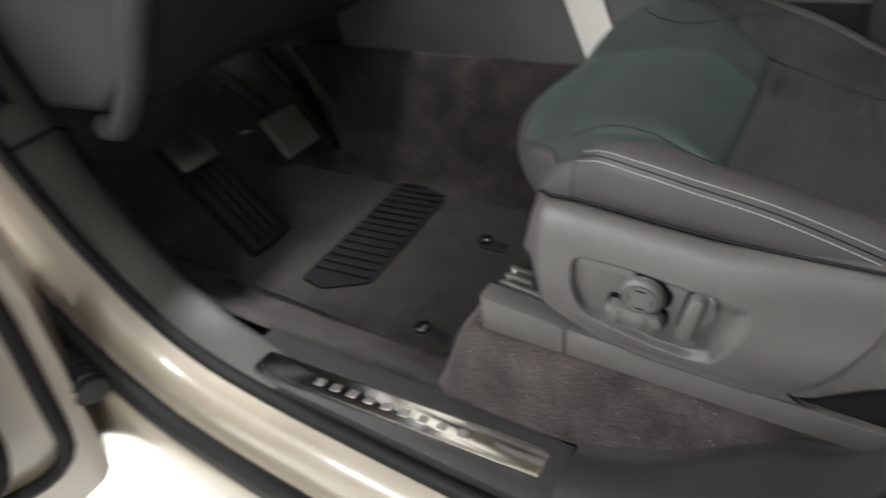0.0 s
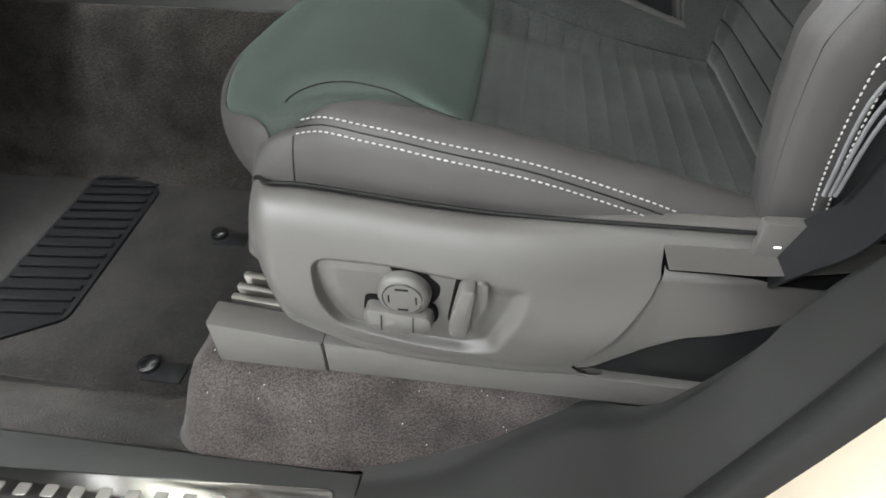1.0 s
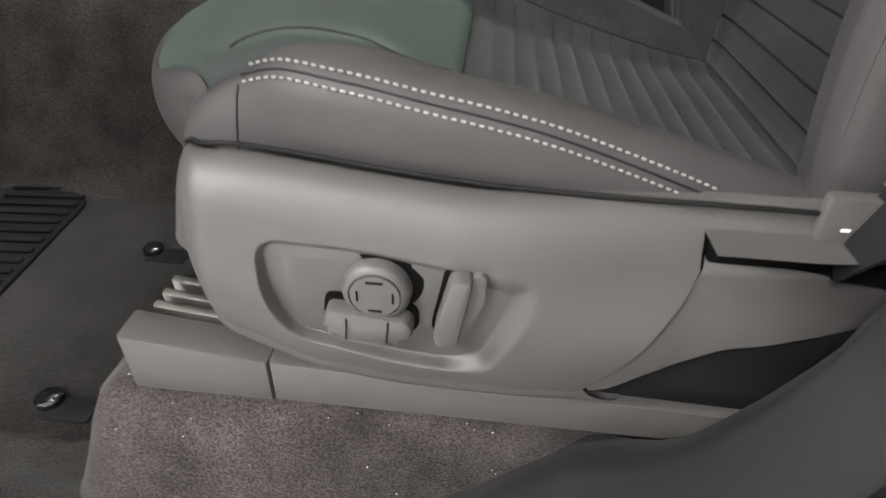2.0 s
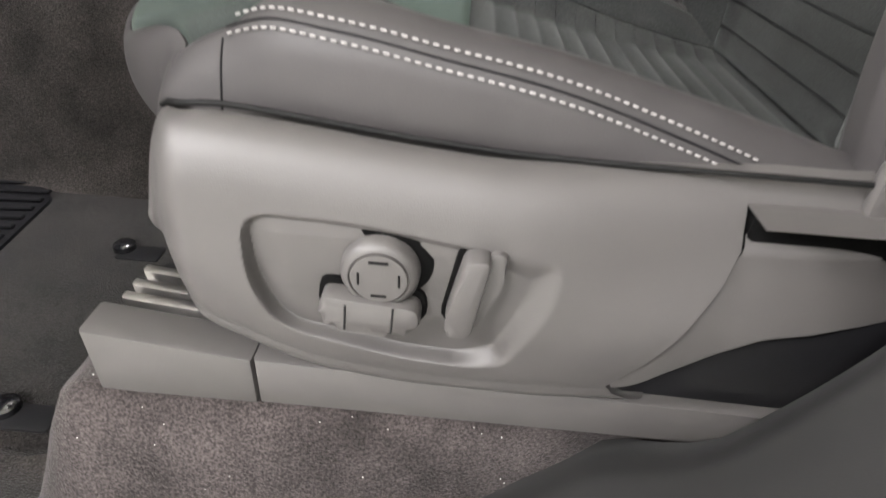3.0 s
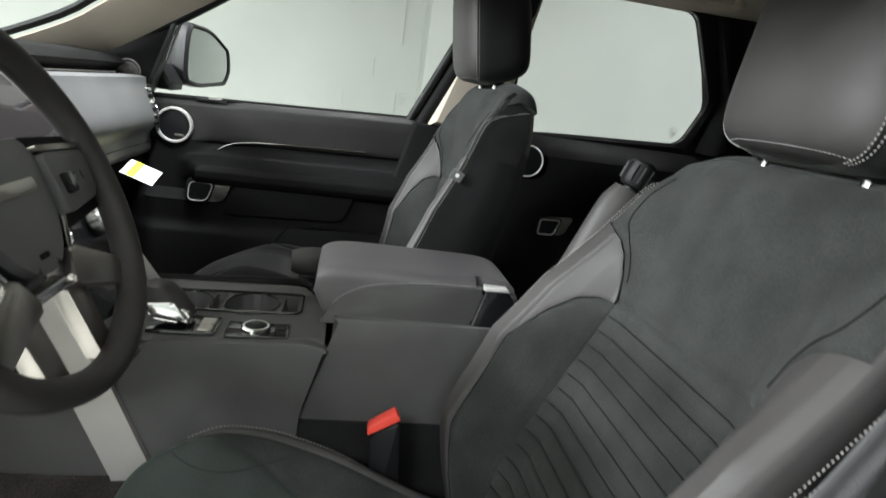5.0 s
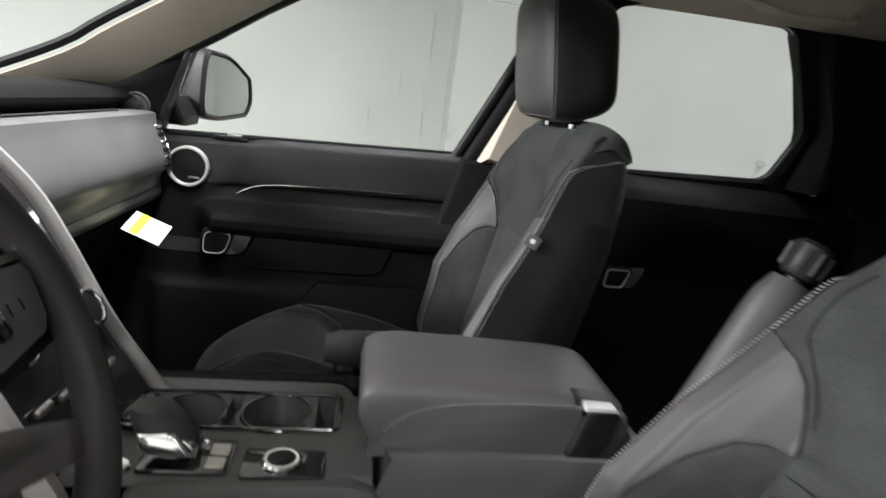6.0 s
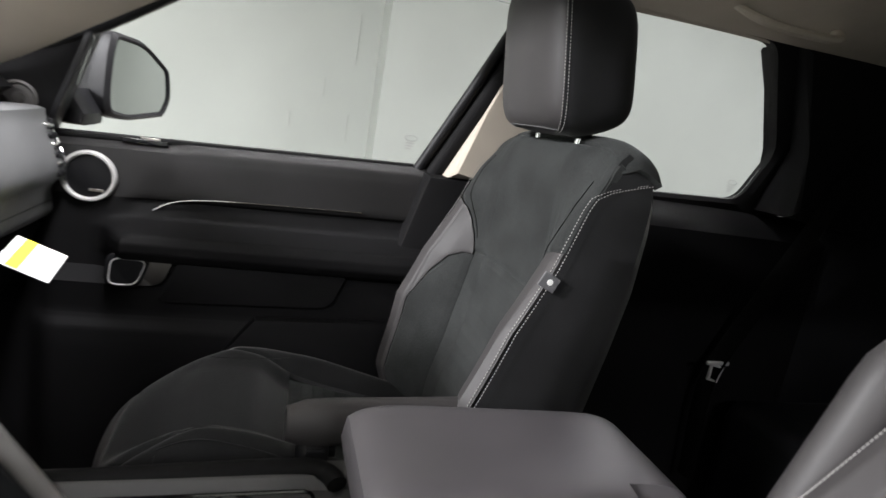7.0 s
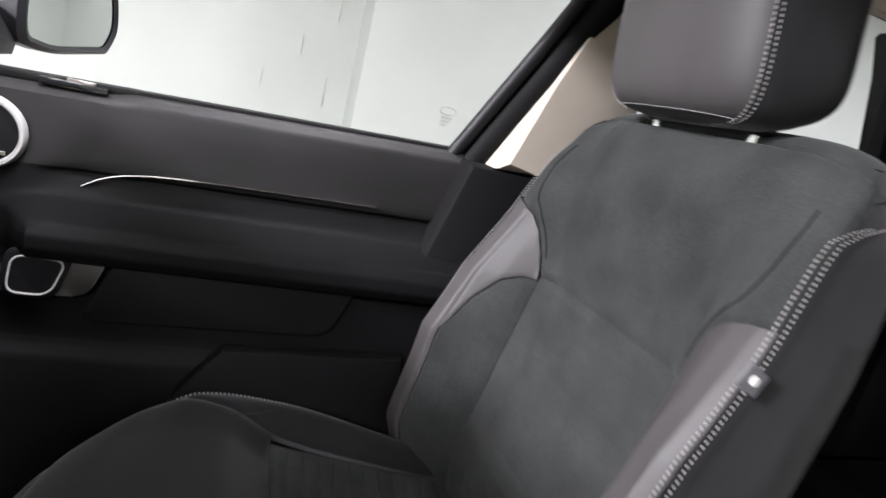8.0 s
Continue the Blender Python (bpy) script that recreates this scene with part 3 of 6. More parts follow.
def valance(n=290, m=210):
    bm = bmesh.new()
    P = np.zeros((n, m, 3))
    for j, f in enumerate(np.linspace(0, 1, m)):
        zg = val_face(0.3, f)[2]
        x1 = val_joint(zg) - 0.0012
        for i, t in enumerate(np.linspace(0, 1, n)):
            x0 = 0.1300 + 0.012 * (1 - math.sin(np.pi * min(1, max(0, (0.88 - zg) / 0.1)) * 0.5)) + 0.01 * smooth(0.76, 0.72, zg)
            x, y, z = val_face(x0 + (x1 - x0) * t, f)
            s = inside((x, z), PANEL)
            width = np.interp(x, [0.19, 0.31, 0.345], [0.0028, 0.0040, 0.016])
            deep = np.interp(z, [0.735, 0.80, 0.835], [0.0115, 0.007, 0.0025]) + 0.0045 * smooth(0.22, 0.19, x)
            y += deep * smooth(-0.001, width, s)
            y += 0.006 * smooth(0.35, 0.45, x) * smooth(0.8, 0.74, z)
            P[i, j] = (x, y, z)
    P[0, :, 1] += 0.02
    grid(bm, P)
    return bm


bm = bmesh.new()
P = np.array([[val_face(x, f) for f in np.linspace(0, 0.40, 40)] for x in np.linspace(0.4552, 0.64, 40)])
for i, x in enumerate(np.linspace(0.4552, 0.64, 40)):
    for j in range(40):
        z = max(P[i, j, 2], 0.8578)
        P[i, j] = (x, P[i, j, 1] + 0.02 * smooth(0.5, 0.64, x), z)
grid(bm, P)
part("upper_valance", bm, PLASTIC, driver_seat)
part("valance", valance(), PLASTIC, driver_seat, "grey-black plastic side cover with a switch recess")
bm = bmesh.new()
n, m = 70, 40
ARCH = eased([0.40, 0.412, 0.425, 0.434, 0.445, 0.466, 0.490, 0.53, 0.58, 0.66], [0.724, 0.726, 0.728, 0.733, 0.745, 0.766, 0.781, 0.790, 0.795, 0.795], 0.015)
P = np.zeros((n, m, 3))
for j, f in enumerate(np.linspace(0, 1, m)):
    zl, zr = 0.842 - 0.112 * f, 0.840 - 0.045 * f
    x0 = val_joint(zl) + 0.0012
    for i, t in enumerate(np.linspace(0, 1, n) ** 1.3):
        x = x0 + (0.64 - x0) * t
        xa = val_joint(0.730) + 0.0012 + (0.64 - val_joint(0.730)) * t
        z = zl * (1 - t) + zr * t + (ARCH(xa) - 0.730 * (1 - t) - 0.795 * t) * f ** 1.6
        lip = smooth(0.90, 1.0, f)
        P[i, j] = (x, -0.650 + 0.016 * smooth(0.76, 0.84, z) + 0.004 * smooth(0.80, 0.74, z) + 0.03 * smooth(0.5, 0.64, x) + 0.016 * lip ** 2 + 0.006 * smooth(0.08, 0.0, f), z)
grid(bm, P)
part("rear_valance", bm, PLASTIC, driver_seat)
bm = bmesh.new()
block(bm, (0.412, -0.632, 0.700), (0.66, -0.56, 0.80), 0.01)
part("valance_arch", bm, BLACK, driver_seat, "black cover below the rear valance")
bm = bmesh.new()
block(bm, (0.4585, -0.630, 0.830), (0.64, -0.57, 0.8568), 0.004)
part("belt_slot", bm, VOID, driver_seat, "black slot along the valance")

# Black cord laid in for the shaded gap under the leather.
bm = bmesh.new()
tube(bm, [(x, -0.6215 + 0.02 * smooth(0.165, 0.14, x), val_top(x) + 0.0024) for x in np.linspace(0.142, 0.62, 80)], 0.0017, 10, up=(0, 1, 0))
part("cushion_gap_shade", bm, RUBBER, driver_seat, "dark cord in place of the shaded gap above the side cover")

# switches
bm = bmesh.new()
lathe(bm, [(0.020, 0), (0.0215, 0.004), (0.0205, 0.016), (0.0185, 0.019), (0.0160, 0.020), (0.0155, 0.0185), (0.0150, 0.0185), (0.0146, 0.0205), (0.001, 0.021)], (0.2685, -0.643, 0.8180), (0, -1, 0), 40)
knob = part("lumbar_knob", bm, PLASTIC, driver_seat, "round grey-black control knob")
# Black disc behind the knob stands in for the shade round it.
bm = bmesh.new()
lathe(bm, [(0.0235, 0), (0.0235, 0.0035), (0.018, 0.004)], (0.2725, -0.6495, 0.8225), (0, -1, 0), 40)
part("knob_gap_shade", bm, VOID, driver_seat)
bm = bmesh.new()
for a, b, r in (((0.2735, 0.8285), (0.2635, 0.8285), 0.0008), ((0.2725, 0.8075), (0.2645, 0.8075), 0.0008), ((0.258, 0.8215), (0.258, 0.8145), 0.0006), ((0.279, 0.8215), (0.279, 0.8145), 0.0006)):
    tube(bm, [(a[0], -0.664, a[1]), (b[0], -0.664, b[1])], r, 6, up=(0, 1, 0))
part("arrow_mark", bm, DARKTRIM, knob)
bm = bmesh.new()
prism(bm, rounded([(0.238, 0.8065), (0.290, 0.8020), (0.2915, 0.788), (0.277, 0.781), (0.243, 0.7845), (0.2365, 0.792)], 0.006, 4), "y", -0.667, -0.640, 0.004)
slide = part("cushion_switch", bm, PLASTIC, driver_seat, "wide grey-black rocker switch")
# Black plate behind the rocker stands in for its shaded gap.
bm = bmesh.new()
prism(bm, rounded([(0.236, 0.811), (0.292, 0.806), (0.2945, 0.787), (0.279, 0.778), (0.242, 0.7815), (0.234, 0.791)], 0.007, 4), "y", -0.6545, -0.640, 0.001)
part("switch_gap_shade", bm, VOID, driver_seat)
for x in (0.2505, 0.2755):
    bm = bmesh.new()
    tube(bm, [(x, -0.6673, 0.7855), (x + 0.001, -0.6673, 0.802)], 0.0006, 6, up=(0, 1, 0))
    part("switch_groove", bm, BLACK, slide)
bm = bmesh.new()
prism(bm, rounded([(0.3115, 0.836), (0.3250, 0.837), (0.3180, 0.785), (0.3045, 0.7845), (0.3035, 0.797)], 0.005, 4), "y", -0.668, -0.640, 0.003)
recline = part("recline_switch", bm, PLASTIC, driver_seat, "upright grey-black recline switch")
bm = bmesh.new()
prism(bm, rounded([(0.3235, 0.8365), (0.3335, 0.8355), (0.3320, 0.815), (0.3210, 0.785), (0.3140, 0.784)], 0.006, 4), "y", -0.659, -0.638, 0.003)
part("switch_base", bm, PLASTIC, recline)
# Shade beside the recline switch, laid in as a black plate.
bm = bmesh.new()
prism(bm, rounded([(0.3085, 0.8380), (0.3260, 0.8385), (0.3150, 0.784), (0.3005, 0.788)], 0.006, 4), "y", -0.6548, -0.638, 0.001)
part("switch_gap_shade", bm, VOID, driver_seat)

# rail under the seat
rail = thing("seat_rail", "grey plastic covered seat rail standing on the carpet", "seat rail", (0.25, -0.6, 0.66))
bm = bmesh.new()
prism(bm, [(0.078, 0.741), (0.1845, 0.728), (0.1845, 0.688), (0.079, 0.688)], "y", -0.643, -0.612, 0.003)
part("rail_cap", bm, PLASTIC, rail, "light grey plastic rail end cover")
bm = bmesh.new()
prism(bm, [(0.1855, 0.728), (0.62, 0.712), (0.62, 0.684), (0.1855, 0.688)], "y", -0.642, -0.612, 0.003)
part("rail_cover", bm, PLASTIC, rail)
bm = bmesh.new()
for y in (-0.604, -0.590, -0.574):
    prism(bm, [(0.088, 0.741), (0.46, 0.70), (0.46, 0.64), (0.094, 0.688)], "y", y - 0.005, y + 0.004, 0.002)
part("rail_track", bm, STEEL, rail, "bare metal track")
bm = bmesh.new()
prism(bm, [(0.09, 0.728), (0.47, 0.69), (0.47, 0.60), (0.095, 0.60)], "y", -0.612, -0.55, 0.002)
part("rail_base", bm, BLACK, rail)


# ---- the hall round the car ----
def slab(name, lo, hi, mat, label, category, bevel=0.0):
    bm = bmesh.new()
    block(bm, lo, hi, bevel)
    return solid(name, bm, mat, label, category, "structure", smooth=bevel > 0)


slab("ground", (-7, -6, -0.2), (8, 7, 0), CONCRETE, "pale painted concrete hall floor", "floor")
slab("wall_east", (-7, 4.9, 0), (0.935, 5.1, 3.4), WALL, "white painted hall wall", "wall")
slab("wall_jog", (0.935, 4.45, 0), (8, 5.1, 3.4), WALL, "white painted hall wall standing forward", "wall")
slab("wall_west", (-7, -6.2, 0), (8, -6, 3.4), WALL, "white painted hall wall", "wall")
slab("wall_north", (-7.2, -6.2, 0), (-7, 5.1, 3.4), WALL, "white painted hall wall", "wall")
slab("wall_south", (8, -6.2, 0), (8.2, 5.1, 3.4), WALL, "white painted hall wall", "wall")
slab("ceiling", (-7.2, -6.2, 3.4), (8.2, 5.1, 3.6), WHITE, "white hall ceiling", "ceiling")
for x, z, h in ((0.735, 1.19, 0.23), (0.235, 1.25, 0.13), (0.50, 1.55, 0.16), (0.745, 1.86, 0.42)):
    bm = bmesh.new()
    block(bm, (x, 4.893, z), (x + 0.008, 4.9, z + h), 0.002)
    solid("wall_crack", bm, FAINT, "thin faint upright crack in the wall paint", "crack", "structure")

# ---- cabin floor, sill and door opening ----
car = thing("car", "champagne coloured car body with a black-trimmed cabin", "car", (0.3, 0, 0))

FLOOR_Z = 0.555


def carpet(name, x0, x1, y0, y1, tunnel, label):
    bm = bmesh.new()
    P = np.zeros((90, 60, 3))
    for i, x in enumerate(np.linspace(x0, x1, 90)):
        for j, y in enumerate(np.linspace(y0, y1, 60)):
            rise = smooth(tunnel - math.copysign(0.10, tunnel), tunnel, y) if tunnel > 0 else smooth(tunnel - 0.10, tunnel, y)
            z = FLOOR_Z + 0.45 * smooth(-0.74, -1.22, x) + 0.28 * rise + 0.04 * smooth(-0.62, -0.70, y)
            z += 0.006 * noise.noise(Vector((x * 7, y * 7, 3))) + 0.002 * noise.noise(Vector((x * 45, y * 45, 1)))
            P[i, j] = (x, y, z)
    grid(bm, P)
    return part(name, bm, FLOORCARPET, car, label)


carpet("floor_carpet", -1.25, 0.16, -0.70, -0.10, -0.12, "dark grey cabin carpet")
bm = bmesh.new()
P = np.zeros((40, 30, 3))
for i, x in enumerate(np.linspace(-1.25, 2.7, 40)):
    for j, y in enumerate(np.linspace(0.0, 0.80, 30)):
        P[i, j] = (x, y, FLOOR_Z - 0.01 + 0.45 * smooth(-0.74, -1.22, x))
grid(bm, P)
part("floor_carpet", bm, CARPET, car, "dark grey cabin carpet")
bm = bmesh.new()
P = np.zeros((50, 24, 3))
for i, x in enumerate(np.linspace(0.0, 0.60, 50)):
    for j, t in enumerate(np.linspace(0, 1, 24)):
        y = -0.600 + (np.interp(x, [0, 0.2, 0.25, 0.305, 0.36, 0.41, 0.46, 0.6], [-0.699, -0.692, -0.686, -0.672, -0.656, -0.642, -0.628, -0.612]) + 0.600) * t
        top = 0.691 - 0.012 * (x - 0.08)
        z = top + (0.598 - top) * smooth(0.40, 1.0, t)
        z = FLOOR_Z + (z - FLOOR_Z) * smooth(-0.01, 0.06, x)
        P[i, j] = (x, y, z + 0.003 * noise.noise(Vector((x * 30, y * 30, 7))))
grid(bm, P)
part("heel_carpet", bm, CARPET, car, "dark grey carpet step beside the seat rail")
bm = bmesh.new()
block(bm, (0.05, -0.61, 0.5), (1.3, 0.62, 0.63), 0.01)
part("floor_pan", bm, CARPET, car)

bm = bmesh.new()
prism(bm, [(-0.686, 0.56), (-0.690, 0.594), (-0.696, 0.602), (-0.71, 0.604), (-0.764, 0.602), (-0.780, 0.596), (-0.788, 0.580), (-0.788, 0.50), (-0.686, 0.50)], "x", -0.27, 0.2205, 0.0015)
sill = part("sill_trim", bm, PILLAR, car, "grey-black plastic sill cover")
bm = bmesh.new()
prism(bm, rounded([(-0.233, -0.779), (-0.235, -0.741), (0.200, -0.715), (0.200, -0.753)], 0.005), "z", 0.599, 0.6055, 0.001)
tread = part("tread_plate", bm, PLATE, sill, "polished metal tread plate with raised marks")
for n in range(9):
    bm = bmesh.new()
    x = -0.122 + n * 0.0271
    prism(bm, rounded([(x - 0.0066, -0.7605 + n * 0.0017), (x + 0.0062, -0.7598 + n * 0.0017), (x + 0.0066, -0.7480 + n * 0.0017), (x - 0.0062, -0.7487 + n * 0.0017)], 0.002, 3), "z", 0.6052, 0.6065, 0.0004, 1)
    part("raised_mark", bm, SATIN, tread, "pale raised bar")

# the opening of the driver's door, bottom and sides
LOOP = curve([(-0.76, 1.45), (-0.69, 1.15), (-0.605, 0.90), (-0.485, 0.72), (-0.36, 0.625), (-0.22, 0.592), (0.0, 0.584), (0.20, 0.587), (0.30, 0.604), (0.37, 0.648), (0.418, 0.71), (0.451, 0.784), (0.490, 0.905), (0.528, 1.05), (0.556, 1.18), (0.577, 1.28), (0.605, 1.38), (0.665, 1.53), (0.75, 1.66)], 100)
LT = np.gradient(LOOP, axis=0)
LT /= np.linalg.norm(LT, axis=1, keepdims=True)
LN = np.stack([LT[:, 1], -LT[:, 0]], 1)


def loop_at(k, out):
    return np.array([np.interp(k, range(100), LOOP[:, c]) + out * np.interp(k, range(100), LN[:, c]) for c in (0, 1)])


def band(section, mat, name, label=""):
    """A strip along the door opening; section: (how far outwards from the opening's line, y) points."""
    sec = curve(section, 3 * len(section))
    P = np.zeros((100, len(sec), 3))
    for j, (d, y) in enumerate(sec):
        P[:, j, 0], P[:, j, 1], P[:, j, 2] = LOOP[:, 0] + LN[:, 0] * d, y, LOOP[:, 1] + LN[:, 1] * d
    bm = bmesh.new()
    grid(bm, P)
    return part(name, bm, mat, car, label)


band([(0.000, -0.785), (-0.007, -0.789), (-0.010, -0.796), (-0.007, -0.804), (0.004, -0.810)], RUBBER, "door_seal", "black rubber door seal")
band([(0.001, -0.808), (0.004, -0.822), (0.012, -0.838), (0.030, -0.850), (0.048, -0.856), (0.060, -0.862), (0.066, -0.874), (0.082, -0.894), (0.13, -0.907), (0.30, -0.917)], PAINT, "door_aperture", "champagne painted door aperture")
band([(0.060, -0.862), (0.050, -0.872), (0.054, -0.886), (0.074, -0.892)], RUBBER, "outer_seal", "black rubber seal")

# pillar trim behind the opening and the kick panel before it
K0 = float(np.interp(0.2225, LOOP[40:80, 0], np.arange(40, 80)))
bm = bmesh.new()
P = np.zeros((70, 24, 3))
for i, t in enumerate(np.linspace(0, 1, 70)):
    k = K0 + t * (99 - K0)
    deep = np.interp(loop_at(k, 0)[0], [0.22, 0.25, 0.305, 0.36, 0.40, 0.43, 0.47, 0.50, 0.53, 0.58, 0.7], [0.085, 0.090, 0.110, 0.145, 0.150, 0.112, 0.095, 0.115, 0.130, 0.130, 0.120])
    for j, s in enumerate(np.linspace(0, 1, 24)):
        lift = 0.010 * math.sin(np.pi * min(1, s * 1.2)) - np.interp(t, [0, 0.08, 0.2, 1], [0.0, 0.0, 0.03, 0.03]) * smooth(0.72, 1.0, s)
        back = smooth(0.04, 0.30, t)
        x, z = loop_at(k, -0.002 - lift * (1 - 0.6 * back) + (0.045 + 0.075 * smooth(0.47, 0.53, loop_at(k, 0)[0])) * s * back)
        P[i, j] = (x, -0.787 + (deep + 0.015) * s, z + 0.012 * (1 - smooth(0, 0.1, t)))
grid(bm, P)
part("pillar_trim", bm, PILLAR, car, "grey-black plastic pillar trim")
bm = bmesh.new()
prism(bm, [(0.60, 0.60), (0.56, 0.80), (0.60, 1.0), (0.64, 1.2), (0.70, 1.40), (0.80, 1.70), (0.98, 1.70), (0.95, 0.60)], "y", -0.80, -0.715, 0.01)
part("b_pillar", bm, DARKTRIM, car)
bm = bmesh.new()
P = np.zeros((40, 16, 3))
for i, t in enumerate(np.linspace(0, 1, 40)):
    k = 40 * (1 - t)
    for j, s in enumerate(np.linspace(0, 1, 16)):
        x, z = loop_at(k, -0.002 - 0.010 * math.sin(np.pi * min(1, s * 1.1)) + 0.05 * smooth(0.6, 1, s))
        P[i, j] = (x - 0.03 * s * t, -0.787 + (0.092 + 0.043 * t) * s, z)
grid(bm, P)
kick = part("kick_panel", bm, KICK, car, "grey-black plastic kick panel")
row = P[int(np.argmin(abs(P[:, 8, 2] - 0.895)))]
part("kick_joint", tube(bmesh.new(), row + np.array((0.0015, 0, 0.0015)), 0.0022, 6, up=(0, 1, 0)), VOID, kick, "dark joint between trim panels")
bm = bmesh.new()
block(bm, (-0.612, -0.668, 0.600), (-0.585, -0.650, 0.614), 0.003)
part("release_lever", bm, SATIN, kick, "small bright release lever")
bm = bmesh.new()
tube(bm, curve([(-0.190, -0.706, 1.18), (-0.276, -0.706, 1.085), (-0.352, -0.706, 0.988), (-0.425, -0.704, 0.924), (-0.475, -0.70, 0.912)], 24), 0.019, 12, up=(0, 1, 0))
part("dash_end_seal", bm, PILLAR, car, "grey-black edge trim of the dashboard end")

# ---- roof, pillars, closed sides ----
HEADER = lambda y: 0.015 + 0.10 * (abs(y) / 0.66) ** 2
bm = bmesh.new()
P = np.zeros((40, 30, 3))
for i, t in enumerate(np.linspace(0, 1, 40)):
    for j, y in enumerate(np.linspace(-0.66, 0.66, 30)):
        x = 2.75 + (HEADER(y) - 2.75) * (1 - t)
        P[i, j] = (x, y, 1.87 - 0.09 * (abs(y) / 0.66) ** 3 - 0.05 * smooth(0.4, 0.10, x) - 0.05 * smooth(2.0, 2.75, x))
grid(bm, P)
part("headliner", bm, BEIGE, car, "pale beige cloth headliner")
bm = bmesh.new()
prism(bm, [(HEADER(y), y) for y in np.linspace(-0.72, 0.72, 25)] + [(2.8, 0.72), (2.8, -0.72)], "z", 1.90, 1.93, 0.008)
part("roof", bm, PAINT, car)
for s in (-1, 1):
    bm = bmesh.new()
    lo = curve([(-0.66, s * 0.80, 1.30), (-0.316, s * 0.745, 1.444), (-0.12, s * 0.735, 1.563), (0.07, s * 0.725, 1.683), (0.20, s * 0.70, 1.76)], 24)
    hi = curve([(-0.74, s * 0.69, 1.34), (-0.383, s * 0.66, 1.498), (-0.262, s * 0.65, 1.574), (-0.10, s * 0.64, 1.675), (0.10, s * 0.62, 1.80)], 24)
    P = np.zeros((24, 10, 3))
    for i in range(24):
        for j, a in enumerate(np.linspace(0, 2 * np.pi, 10, endpoint=False)):
            c, d = math.cos(a), math.sin(a)
            mid, half = (lo[i] + hi[i]) / 2, (hi[i] - lo[i]) / 2
            P[i, j] = mid + half * c + np.array((0.012, s * 0.02, 0)) * d
    vs = grid(bm, P, close_v=True)
    bm.faces.new(vs[0])
    bm.faces.new(vs[-1])
    part("front_pillar", bm, BEIGE, car, "beige cloth covered windscreen pillar")
    bm = bmesh.new()
    tube(bm, hi + np.array((-0.012, 0, 0.012)), 0.010, 8, up=(0, 1, 0))
    part("screen_seal", bm, RUBBER, car)
    bm = bmesh.new()
    tube(bm, curve([(0.08, s * 0.70, 1.735), (0.4, s * 0.69, 1.80), (1.2, s * 0.69, 1.83), (2.7, s * 0.68, 1.78)], 30), 0.05, 10, flat=0.8, up=(0, 1, 0))
    part("roof_rail", bm, BEIGE, car)
# Unseen rear and side panels, added in black to keep the cabin dark.
bm = bmesh.new()
block(bm, (2.70, -0.8, 0.4), (2.8, 0.8, 1.9), 0.02)
part("tailgate", bm, BLACK, car)
bm = bmesh.new()
block(bm, (0.92, -0.86, 0.45), (2.75, -0.78, 1.40), 0.02)
part("rear_left_door", bm, BLACK, car)
bm = bmesh.new()
block(bm, (1.55, -0.82, 1.40), (2.75, -0.70, 1.86), 0.02)
part("rear_left_pillar", bm, BLACK, car)
bm = bmesh.new()
block(bm, (-1.3, -0.76, 0.3), (2.75, 0.85, 0.52), 0.02)
part("underbody", bm, BLACK, car)
bm = bmesh.new()
block(bm, (-1.35, -0.82, 0.4), (-1.2, 0.85, 1.25), 0.02)
part("bulkhead", bm, BLACK, car)
bm = bmesh.new()
prism(bm, [(-1.2, 0.55), (-1.2, 1.3), (-0.70, 1.32), (-0.62, 0.95), (-0.56, 0.72), (-0.56, 0.55)], "y", -0.84, -0.745, 0.01)
part("cowl_side", bm, BLACK, car)

# ---- passenger's side: door, pillar, rear door ----
door = thing("passenger_door", "closed black-trimmed passenger door with silver speaker ring and raised window", "car door", (0.1, 0.8, 0.5))
bm = bmesh.new()
PZ = [0.55, 0.80, 0.98, 1.015, 1.03, 1.04, 1.145, 1.155, 1.17, 1.19, 1.205, 1.215, 1.225, 1.258, 1.264, 1.272, 1.34, 1.362, 1.376, 1.380]
PY = [0.672, 0.668, 0.668, 0.672, 0.682, 0.686, 0.684, 0.664, 0.654, 0.654, 0.664, 0.70, 0.738, 0.760, 0.752, 0.750, 0.754, 0.758, 0.772, 0.80]
NZ = 90
for_z = np.interp(np.linspace(0, len(PZ) - 1, NZ), range(len(PZ)), PZ)
P = np.zeros((90, NZ, 3))
for i, x in enumerate(np.linspace(-0.75, 0.56, 90)):
    for j, z in enumerate(for_z):
        y = np.interp(z, PZ, PY)
        flat = np.interp(z, [0.55, 1.0, 1.2, 1.36, 1.38], [0.70, 0.715, 0.735, 0.754, 0.80])
        start = -0.085 + 0.55 * max(0, z - 1.20) if z > 1.10 else -0.2
        y = flat + (y - flat) * smooth(start - 0.03, start + 0.03, x)
        P[i, j] = (x, y, z + 0.040 * (x - 0.30) * smooth(1.1, 1.38, z))
cut = int(np.argmax(for_z > 1.262))
grid(bm, P[:, :cut + 1])
part("door_panel", bm, DARKTRIM, door, "black door trim with armrest ledge")
bm = bmesh.new()
grid(bm, P[:, cut:])
part("door_top_pad", bm, DOORTOP, door, "soft dark grey upper door pad")
bm = bmesh.new()
block(bm, (-0.8, 0.80, 0.45), (0.60, 0.92, 1.325), 0.02)
part("door_shell", bm, PAINT, door)
SPK = (-0.134, 0.738, 1.287)
bm = bmesh.new()
lathe(bm, [(0.039, -0.002), (0.0395, 0.005), (0.042, 0.008), (0.0455, 0.008), (0.0475, 0.005), (0.048, -0.004)], SPK, (0, -1, 0), 48)
